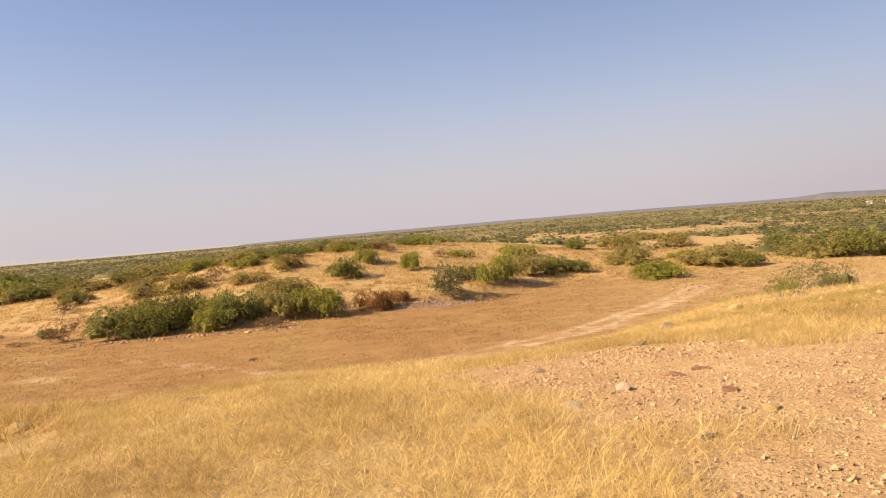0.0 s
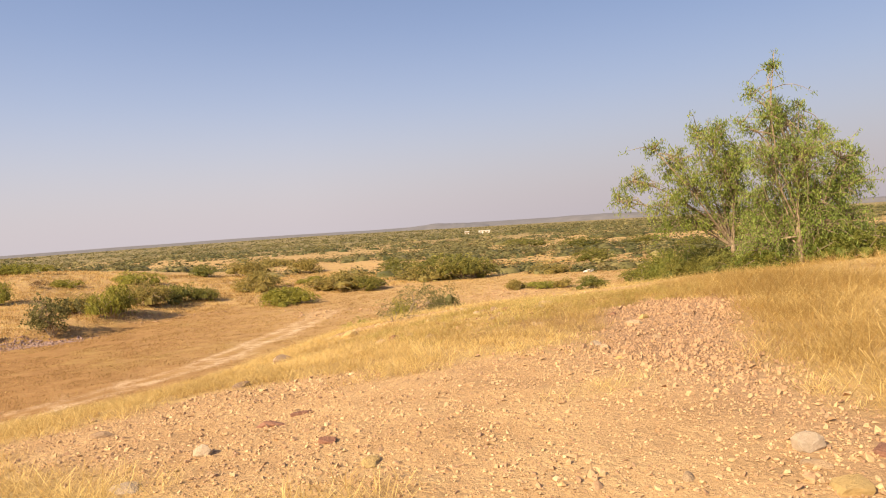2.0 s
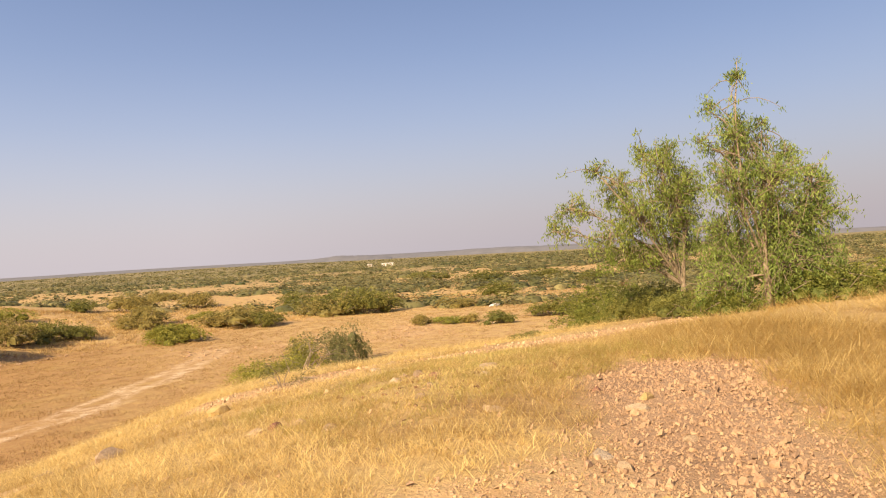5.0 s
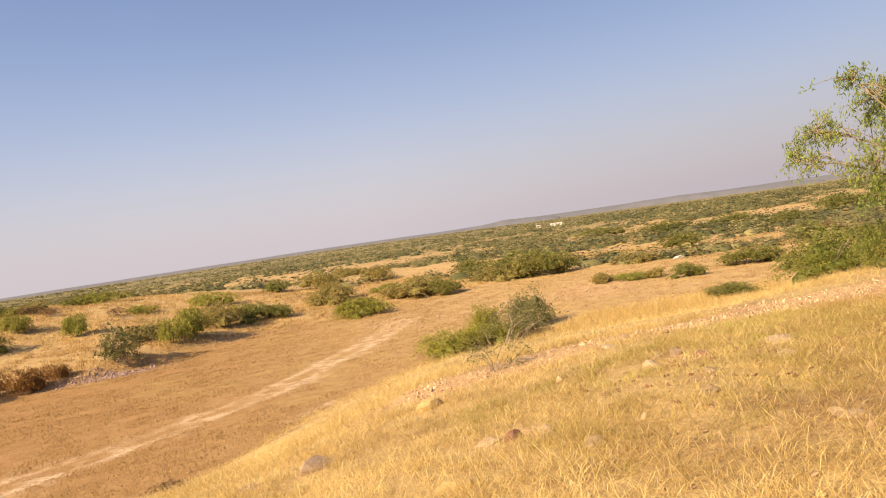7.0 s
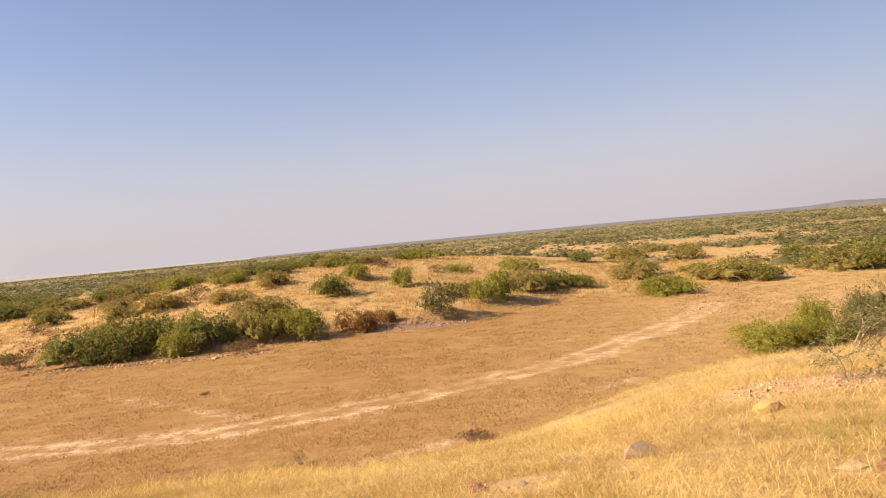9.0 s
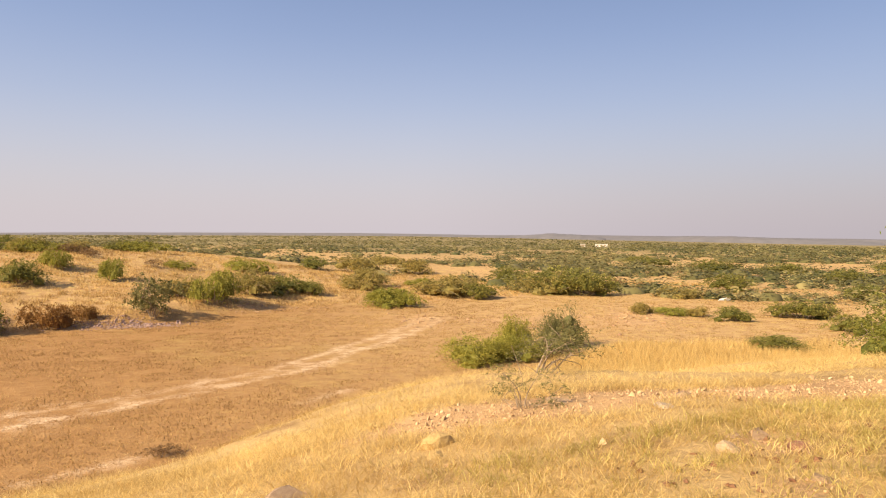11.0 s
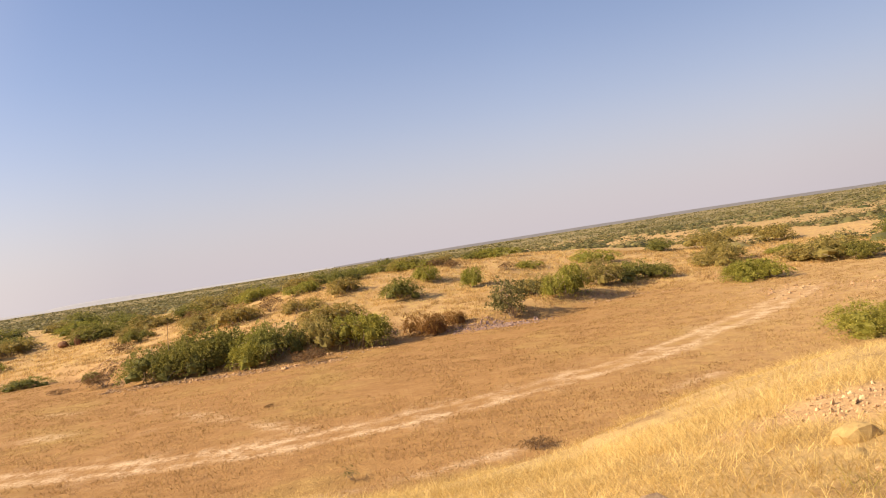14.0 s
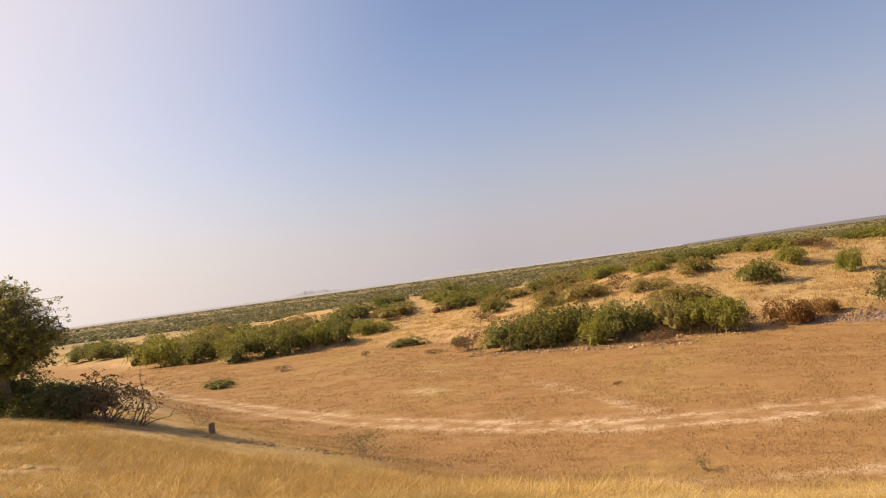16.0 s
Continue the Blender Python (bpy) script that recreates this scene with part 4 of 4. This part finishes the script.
def grass(name, label, count, x0, x1, y0, y1, per, tall, width, seed, spread=0.10, spare=0.0, near=None, shape=None, lean=0.8, material=GRASS):
    rng = np.random.default_rng(seed)
    cx, cy = rng.uniform(x0, x1, count), rng.uniform(y0, y1, count)
    s = past_shoulder(cx, cy)
    b = bare(cx, cy)
    thick = 0.55 + 0.45 * noise(cx, cy, 1.8, seed + 3, 3)
    ok = rng.uniform(0, 1, count) < np.clip(1 - 1.08 * b + spare, 0, 1) * np.clip(2.0 * thick - 0.32, 0.05, 1)
    ok &= (s < 19) & (ground(cx, cy) > FLOOR + 0.6)
    if near is not None:
        ok &= near(cx, cy)
    cx, cy, thick = cx[ok], cy[ok], thick[ok]
    n = len(cx)
    trodden = 1 - 0.3 * np.exp(-(((cx - 6.0) / 4.2) ** 2 + ((cy - 10.8) / 2.6) ** 2)) + 0.9 * smooth(5.2, 7.5, cx - 0.6 * (cy - 4)) * smooth(11, 8, cy)
    height = tall * trodden * (0.5 + 0.75 * np.clip(thick, 0, 1)) * rng.uniform(0.7, 1.25, n)
    toned = np.clip(rng.normal(0.54, 0.27, n) + 0.42 * noise(cx, cy, 3.0, seed + 9, 3) + 0.4 * noise(cx, cy, 0.8, seed + 19, 2) - 0.26 * smooth(3.8, 6.5, cx) * smooth(13.5, 11, cy) - 0.62 * smooth(0, -7, cx), 0, 1)
    k = np.repeat(np.arange(n), per)
    m = len(k)
    a = rng.uniform(0, 2 * np.pi, m)
    rr = spread * np.sqrt(rng.uniform(0, 1, m))
    x, y = cx[k] + rr * np.cos(a), cy[k] + rr * np.sin(a)
    h = height[k] * rng.uniform(0.35, 1.1, m)
    shape = shape or blades
    v, f = shape(x, y, h, a + rng.normal(0, 1.6, m), np.abs(rng.normal(lean, 0.45, m)), width * rng.uniform(0.6, 1.5, m), rng)
    ob = mesh_object(name, v, f, material, None, np.repeat(np.clip(toned[k] + rng.normal(0, 0.26, m), 0, 1), len(v) // m))
    tagged(ob, label, "grass", kind="stuff")


def close(cx, cy):
    return (line_distance(cx, cy, ((0, 3), (2, 6), (-1, 11), (4, 11), (7, 9))) < 4.6)


def beyond(cx, cy):
    return line_distance(cx, cy, ((0, 3), (2, 6), (-1, 11), (4, 11), (7, 9))) >= 4.4


grass("dry_grass", "golden dry wild grass in wispy tufts on the hill", 26000, -6, 12, 1, 17, 20, 0.18, 0.0031, 101, 0.13, 0.02, close, None, 1.5)
grass("dry_grass", "golden dry wild grass in wispy tufts on the hill", 44000, -32, 34, -2, 34, 17, 0.23, 0.0055, 102, 0.15, 0.0, beyond, spikes, 1.2)
grass("dry_grass", "golden dry wild grass in wispy tufts on the hill", 8000, -22, -1, 7, 20, 20, 0.33, 0.011, 105, 0.14, 0.0, beyond, spikes, 1.2)
grass("straw_litter", "flattened bleached straw lying between the tufts", 15000, -5, 12, 1, 17, 14, 0.11, 0.0032, 103, 0.2, 0.06, close, spikes, 1.4)

grass("green_grass", "short yellow-green grass tufts between the clods", 900, 4.6, 9.2, 8.4, 11.4, 26, 0.17, 0.0034, 107, 0.11, 0.3, close, None, 1.3, GREEN_STRAW)


def stubble():
    """Short dry tufts over the valley floor and the bank."""
    rng = np.random.default_rng(15)
    n = 85000
    r = 22 + 95 * rng.uniform(0, 1, n) ** 0.9
    a = np.radians(rng.uniform(-68, 50, n))
    x, y = 3 + r * np.sin(a), 6 + r * np.cos(a)
    z = ground(x, y)
    u = y - np.interp(x, FOOT_X, FOOT_Y)
    keep = (past_shoulder(x, y) > 12) & (line_distance(x, y, TRACK) > 1.3) & (noise(x, y, 1.6, 71, 3) > np.where(u > 0, -0.2, -0.15))
    x, y, r, u = x[keep], y[keep], r[keep], u[keep]
    k = np.repeat(np.arange(len(x)), 6)
    m = len(k)
    a = rng.uniform(0, 2 * np.pi, m)
    px, py = x[k] + 0.22 * rng.normal(size=m), y[k] + 0.22 * rng.normal(size=m)
    h = np.where(u[k] > 0, 0.30, 0.10) * rng.uniform(0.5, 1.4, m)
    v, f = spikes(px, py, h, a, np.abs(rng.normal(0.7, 0.5, m)), 0.014 + 0.0006 * r[k], rng)
    t = np.clip(np.where(u > 0, 0.55, 0.25) + 0.4 * noise(x, y, 12, 72, 2) + 0.2 * rng.normal(size=len(x)), 0, 1)
    ob = mesh_object("dry_stubble", v, f, STUBBLE, None, np.repeat(np.clip(t[k] + 0.15 * rng.normal(size=m), 0, 1), 3))
    tagged(ob, "short brown stubble scattered over the valley floor", "grass", kind="stuff")


def floor_grass():
    """Tall golden grass on the valley floor between the hill and the gully."""
    rng = np.random.default_rng(33)
    n = 9000
    x, y = rng.uniform(20, 50, n), rng.uniform(33, 51, n)
    reach = ((x - 34) / 14) ** 2 + ((y - 42.5) / 6.5) ** 2 + 0.5 * noise(x, y, 5, 75, 3)
    keep = (rng.uniform(0, 1, n) > smooth(0.5, 1.1, reach)) & (np.hypot(x - 19.8, y - 44) > 3.2)
    x, y = x[keep], y[keep]
    k = np.repeat(np.arange(len(x)), 9)
    m = len(k)
    v, f = spikes(x[k] + 0.25 * rng.normal(size=m), y[k] + 0.25 * rng.normal(size=m), rng.uniform(0.25, 0.7, m), rng.uniform(0, 2 * np.pi, m), np.abs(rng.normal(0.6, 0.4, m)), 0.022, rng)
    ob = mesh_object("dry_grass", v, f, GRASS, None, np.repeat(np.clip(rng.normal(0.5, 0.2, len(x))[k] + 0.15 * rng.normal(size=m), 0, 1), 3))
    tagged(ob, "tall golden grass on the valley floor beyond the hill", "grass", kind="stuff")


floor_grass()
STUBBLE = leaf_material("stubble", (0.27, 0.155, 0.055), (0.72, 0.52, 0.22), 0.4)
stubble()


# ---------------------------------------------------------------- pebbles and stones
def lump(seed, rough=0.28, reach=0.27):
    """A broken stone of unit size."""
    rng = random.Random(seed)
    bm = bmesh.new()
    bmesh.ops.create_icosphere(bm, subdivisions=2, radius=0.5)
    cuts = [Vector((rng.gauss(0, 1), rng.gauss(0, 1), rng.gauss(0, 1))).normalized() for _ in range(9)]
    for v in bm.verts:
        for c in cuts:
            over = v.co.dot(c) - reach
            if over > 0:
                v.co -= c * over
        v.co *= 1 + rng.uniform(-0.05, 0.05) * rough / 0.28
    return bm


def pebbles():
    rng = np.random.default_rng(9)
    n = 150000
    x, y = rng.uniform(-1.2, 9.6, n), rng.uniform(1.3, 9.4, n)
    strip = rng.uniform(0, 1, n) < 0.2
    x, y = np.where(strip, rng.uniform(2, 15, n), x), np.where(strip, rng.uniform(9.4, 15, n), y)
    ok = rng.uniform(0, 1, n) < (bare(x, y) * 0.95 + 0.02) * (0.75 + 0.25 * smooth(3.8, 6.0, x))
    x, y = x[ok], y[ok]
    rough = smooth(3.8, 6.0, x)
    n = len(x)
    size = np.clip(0.008 + 0.0058 * rng.exponential(1.0, n) * (1 + 0.6 * noise(x, y, 1.2, 91, 2)) * (1 + 0.35 * rough - 0.15 * (y > 9.4)) + 0.022 * (rng.uniform(0, 1, n) < 0.01), 0.007, 0.055)
    z = ground(x, y) + size * 0.12
    ring = np.radians(np.arange(4) * 90.0)
    base = np.concatenate([np.stack([0.5 * np.cos(ring), 0.5 * np.sin(ring), np.full(4, -0.1)], 1), np.stack([0.33 * np.cos(ring + 0.4), 0.33 * np.sin(ring + 0.4), np.full(4, 0.36)], 1)])
    tri = np.array([[k, (k + 1) % 4, 4 + k] for k in range(4)] + [[(k + 1) % 4, 4 + (k + 1) % 4, 4 + k] for k in range(4)] + [[4, 4 + k, 5 + k] for k in range(1, 3)])
    v = base[None] * (size[:, None] * rng.uniform(0.6, 1.5, (n, 3)))[:, None] * np.stack([np.ones(n), np.ones(n), 0.7 + 0.4 * rough], 1)[:, None] + rng.normal(0, 0.11, (n, 8, 3)) * size[:, None, None]
    tilt = rng.normal(0, 0.25, (n, 2)) * (1 + rough[:, None])
    v[..., 2] += v[..., 0] * tilt[:, :1] + v[..., 1] * tilt[:, 1:]
    a = rng.uniform(0, 6.28, n)
    ca, sa = np.cos(a)[:, None], np.sin(a)[:, None]
    vx, vy = v[..., 0] * ca - v[..., 1] * sa, v[..., 0] * sa + v[..., 1] * ca
    v = np.stack([vx + x[:, None], vy + y[:, None], v[..., 2] + z[:, None]], -1).reshape(-1, 3)
    f = (np.arange(n)[:, None, None] * 8 + tri[None]).reshape(-1, 3)
    ob = mesh_object("gravel", v, f, PEBBLE, None, np.repeat(np.clip(rng.uniform(0, 1, n) * (1 - 0.6 * rough * (y < 9.4)) + 0.1 * (y > 11), 0, 0.97), 8))
    tagged(ob, "pinkish tan gravel and broken stone chips", "gravel", kind="stuff")


pebbles()


def stone(x, y, w, d, h, material, label, seed, turn=0.0, sink=0.42, name="stone"):
    ob = part(name, lump(seed, reach=0.36 if material is YELLOW_STONE and h > 0.2 else 0.29), material, None)
    ob.matrix_basis = pose(x, y, float(ground(x, y)) + h * (0.5 - sink), 0, 0, turn)
    ob.scale = (w * 1.2, d * 1.2, h * 1.15)
    return tagged(ob, label, "stone")


PALE, TAN, WHITE, RED, YELLOW, DARK = (
    (PALE_STONE, "pale sandstone lump half sunk in gravel"), (YELLOW_STONE, "tan angular stone lying on gravel"), (WHITE_STONE, "whitish flat rock showing through dry grass"),
    (RED_STONE, "dark red flat stone set in the gravel"), (YELLOW_STONE, "rounded ochre boulder among dry grass"), (DARK_STONE, "weathered dark boulder sunk in dry grass"))
# x, y, width, depth, height, look
GRAVEL_STONES = (
    (1.55, 4.4, 0.17, 0.11, 0.09, PALE), (1.43, 5.95, 0.16, 0.12, 0.11, WHITE), (2.12, 5.45, 0.16, 0.10, 0.06, RED), (4.1, 3.40, 0.22, 0.15, 0.15, WHITE), (4.36, 3.12, 0.2, 0.14, 0.08, RED), (2.95, 3.3, 0.14, 0.10, 0.08, TAN),
    (2.02, 6.45, 0.26, 0.14, 0.06, RED), (2.3, 6.6, 0.20, 0.10, 0.05, RED), (2.17, 4.85, 0.20, 0.13, 0.05, TAN), (0.92, 5.55, 0.28, 0.14, 0.06, WHITE), (0.9, 7.6, 0.22, 0.12, 0.08, DARK),
    (2.35, 8.8, 0.26, 0.12, 0.09, DARK), (5.4, 6.4, 0.16, 0.12, 0.08, PALE), (3.9, 3.22, 0.18, 0.11, 0.07, PALE), (3.72, 2.93, 0.24, 0.17, 0.11, TAN), (3.3, 3.5, 0.10, 0.07, 0.05, PALE),
)
PATCH_STONES = (
    (5.55, 6.7, 0.26, 0.14, 0.08, WHITE), (6.6, 7.2, 0.22, 0.16, 0.14, PALE), (6.85, 7.35, 0.16, 0.12, 0.13, TAN), (7.3, 7.1, 0.18, 0.12, 0.10, DARK), (6.2, 6.5, 0.16, 0.12, 0.09, PALE),
    (7.0, 6.5, 0.15, 0.11, 0.08, DARK), (5.1, 5.9, 0.12, 0.09, 0.06, TAN), (6.9, 7.9, 0.14, 0.10, 0.09, RED), (5.9, 8.2, 0.28, 0.16, 0.08, PALE), (5.0, 7.5, 0.16, 0.11, 0.08, PALE),
)
SLOPE_STONES = (
    (5.0, 12.28, 0.28, 0.25, 0.25, YELLOW), (4.87, 11.95, 0.2, 0.15, 0.08, TAN), (3.65, 11.8, 0.42, 0.34, 0.28, DARK), (4.62, 10.14, 0.22, 0.17, 0.16, PALE), (4.76, 9.98, 0.18, 0.14, 0.13, RED), (4.92, 9.84, 0.22, 0.16, 0.10, PALE),
    (6.46, 10.47, 0.21, 0.16, 0.13, PALE), (6.84, 10.58, 0.2, 0.15, 0.13, DARK), (6.95, 10.75, 0.16, 0.12, 0.1, DARK), (6.7, 10.72, 0.14, 0.1, 0.1, DARK), (6.82, 10.24, 0.17, 0.13, 0.12, RED), (6.6, 13.0, 0.40, 0.24, 0.12, PALE), (6.85, 9.4, 0.24, 0.17, 0.10, WHITE), (7.05, 11.95, 0.36, 0.22, 0.09, WHITE),
    (2.2, 11.6, 0.32, 0.22, 0.16, RED), (2.55, 11.5, 0.20, 0.15, 0.11, PALE), (2.85, 11.3, 0.42, 0.28, 0.12, TAN), (3.1, 12.2, 0.36, 0.24, 0.14, DARK),
)
EDGE_STONES = (
    (4.1, 9.5, 0.40, 0.26, 0.10, TAN), (4.9, 9.2, 0.20, 0.15, 0.13, PALE), (7.3, 9.8, 0.40, 0.26, 0.20, PALE), (6.3, 9.6, 0.20, 0.14, 0.10, DARK), (5.9, 9.2, 0.22, 0.16, 0.10, DARK),
    (-13.6, 14.4, 0.42, 0.3, 0.24, TAN), (-13.0, 14.5, 0.5, 0.3, 0.16, RED), (-5.25, 8.4, 0.5, 0.3, 0.24, YELLOW), (-4.72, 8.2, 0.46, 0.3, 0.26, RED), (-4.3, 8.25, 0.4, 0.26, 0.18, RED), (-3.2, 8.5, 0.5, 0.3, 0.14, RED), (7.6, 12.4, 0.3, 0.2, 0.12, DARK),
)
seed = 0
for rows in (GRAVEL_STONES, PATCH_STONES, SLOPE_STONES, EDGE_STONES):
    for x, y, w, d, h, (material, text) in rows:
        seed += 1
        stone(x, y, w, d, h, material, text, seed, seed * 47.0, 0.42 if rows is GRAVEL_STONES else 0.6)


# ---------------------------------------------------------------- rubble along the far bank
def rubble():
    rng = np.random.default_rng(19)
    n = 9000
    x = rng.uniform(-45, 30, n)
    y = np.interp(x, FOOT_X, FOOT_Y) + rng.normal(1.5, 2.2, n)
    gx, gy = rng.uniform(20, 60, 5000), rng.uniform(52, 74, 5000)
    ok = rng.uniform(0, 1, 5000) < np.exp(-(line_distance(gx, gy, ((24, 66), (32, 63), (40, 60), (47, 66))) / 4.5) ** 2)
    keep = noise(x, y, 9, 81, 2) > 0.05
    hx, hy = rng.uniform(-34, -13, 1500), rng.normal(62.8, 0.7, 1500)
    mx, my = rng.normal(-1.5, 2.2, 1500), rng.normal(70.6, 0.9, 1500)
    x, y = np.concatenate([x[keep], gx[ok], hx]), np.concatenate([y[keep], gy[ok], hy])
    heap(x, y, rng, PEBBLE, "broken pinkish rubble along the foot of the bank")
    heap(mx, my, rng, PURPLE, "purplish grey rubble heaped beside the rust-brown bush")


def heap(x, y, rng, material, label, most=0.4):
    n = len(x)
    size = np.clip(0.05 + 0.07 * rng.exponential(1.0, n), 0.04, most)
    z = ground(x, y) + size * 0.1
    base = np.array([[1, 0, 0], [-1, 0, 0], [0, 1, 0], [0, -1, 0], [0, 0, 1], [0, 0, -1]], float) * 0.5
    tri = np.array([[0, 2, 4], [2, 1, 4], [1, 3, 4], [3, 0, 4], [2, 0, 5], [1, 2, 5], [3, 1, 5], [0, 3, 5]])
    v = base[None] * (size[:, None] * rng.uniform(0.6, 1.4, (n, 3)))[:, None] + rng.normal(0, 0.14, (n, 6, 3)) * size[:, None, None]
    v = (v * np.array([1.0, 1.0, 0.62]) + np.stack([x, y, z], 1)[:, None]).reshape(-1, 3)
    f = (np.arange(n)[:, None, None] * 6 + tri[None]).reshape(-1, 3)
    ob = mesh_object("rubble", v, f, material, None, np.repeat(rng.uniform(0, 0.7, n), 6))
    tagged(ob, label, "rubble", kind="stuff")


rubble()
lip = np.random.default_rng(23)
along = lip.uniform(0, 1, 240)
heap(np.interp(along, (0, 0.4, 1), (-18.2, -15.6, -15.2)) + lip.normal(0, 0.9, 240), np.interp(along, (0, 0.4, 1), (23.4, 25.0, 29.0)) + lip.normal(0, 0.8, 240), lip, PEBBLE,
     "reddish broken stones along the foot of the western slope", 0.16)


clods = np.random.default_rng(27)
heap(clods.uniform(5.6, 8.4, 110), clods.uniform(8.9, 10.6, 110), clods, CLAY, "dark reddish clods and broken stones among flattened grass", 0.05)


# ---------------------------------------------------------------- lumps of hard clay on the bank
for x, y, w, d, h in ((-60.6, 98.5, 1.5, 1.0, 2.0), (-62.4, 98.0, 1.6, 1.2, 1.3)):
    seed += 1
    ob = stone(x, y, w, d, h, CLAY, "dark brown clay lump standing on the eroded bank", seed, seed * 31.0, 0.25, "clay_lump")
    tagged(ob, category="clay lump")
stone(63.2, 74.0, 2.6, 1.3, 0.5, WHITEWASH, "white limestone outcrop showing between the bushes", 71, 20, 0.3, "limestone_outcrop")


# ---------------------------------------------------------------- boundary post at the foot of the slope
def boundary_post(x, y):
    bm = bmesh.new()
    bmesh.ops.create_cube(bm, size=1.0)
    for v in bm.verts:
        k = 0.84 if v.co.z > 0 else 1.0
        v.co = Vector((v.co.x * 0.24 * k, v.co.y * 0.17 * k, v.co.z * 0.46 + (0.04 if v.co.z > 0 and v.co.x > 0 else 0)))
    bmesh.ops.bevel(bm, geom=bm.edges[:], offset=0.03, segments=2, affect="EDGES")
    ob = part("boundary_post", bm, DARK_STONE, None)
    ob.matrix_basis = pose(x, y, float(ground(x, y)) + 0.19, 2, 3, 25)
    tagged(ob, "weathered reddish stone boundary post at the slope's foot", "post")


boundary_post(-20.4, 24.1)


# ---------------------------------------------------------------- far white houses
def box(name, x0, x1, y0, y1, z0, z1, material, parent, label=""):
    bm = bmesh.new()
    bmesh.ops.create_cube(bm, size=1.0)
    for v in bm.verts:
        v.co = Vector(((x0 + x1) / 2 + v.co.x * (x1 - x0), (y0 + y1) / 2 + v.co.y * (y1 - y0), (z0 + z1) / 2 + v.co.z * (z1 - z0)))
    return part(name, bm, material, parent, label)


def far_house(x, y, width, depth, high, turn, label):
    root = new("house")
    root.matrix_basis = pose(x, y, float(ground(x, y)) - 0.2, 0, 0, turn)
    tagged(root, label, "house", "white houses on the plain")
    box("wall", -width / 2, width / 2, -depth / 2, depth / 2, 0, high, WHITEWASH, root)
    box("roof", -width / 2 - 0.3, width / 2 + 0.3, -depth / 2 - 0.3, depth / 2 + 0.3, high, high + 0.35, WHITEWASH, root)
    box("door", -0.6, 0.6, -depth / 2 - 0.06, -depth / 2 + 0.02, 0.2, 2.0, BARK, root, "brown wooden door")
    for k in (-1, 1):
        box("window", k * width * 0.3 - 0.6, k * width * 0.3 + 0.6, -depth / 2 - 0.05, -depth / 2 + 0.02, 1.1, 1.9, DARK_STONE, root)


far_house(305, 477, 9, 5, 2.2, -32, "long low whitewashed house among the scrub")
far_house(293, 484, 3.6, 3.6, 2.0, -32, "small whitewashed house among the scrub")
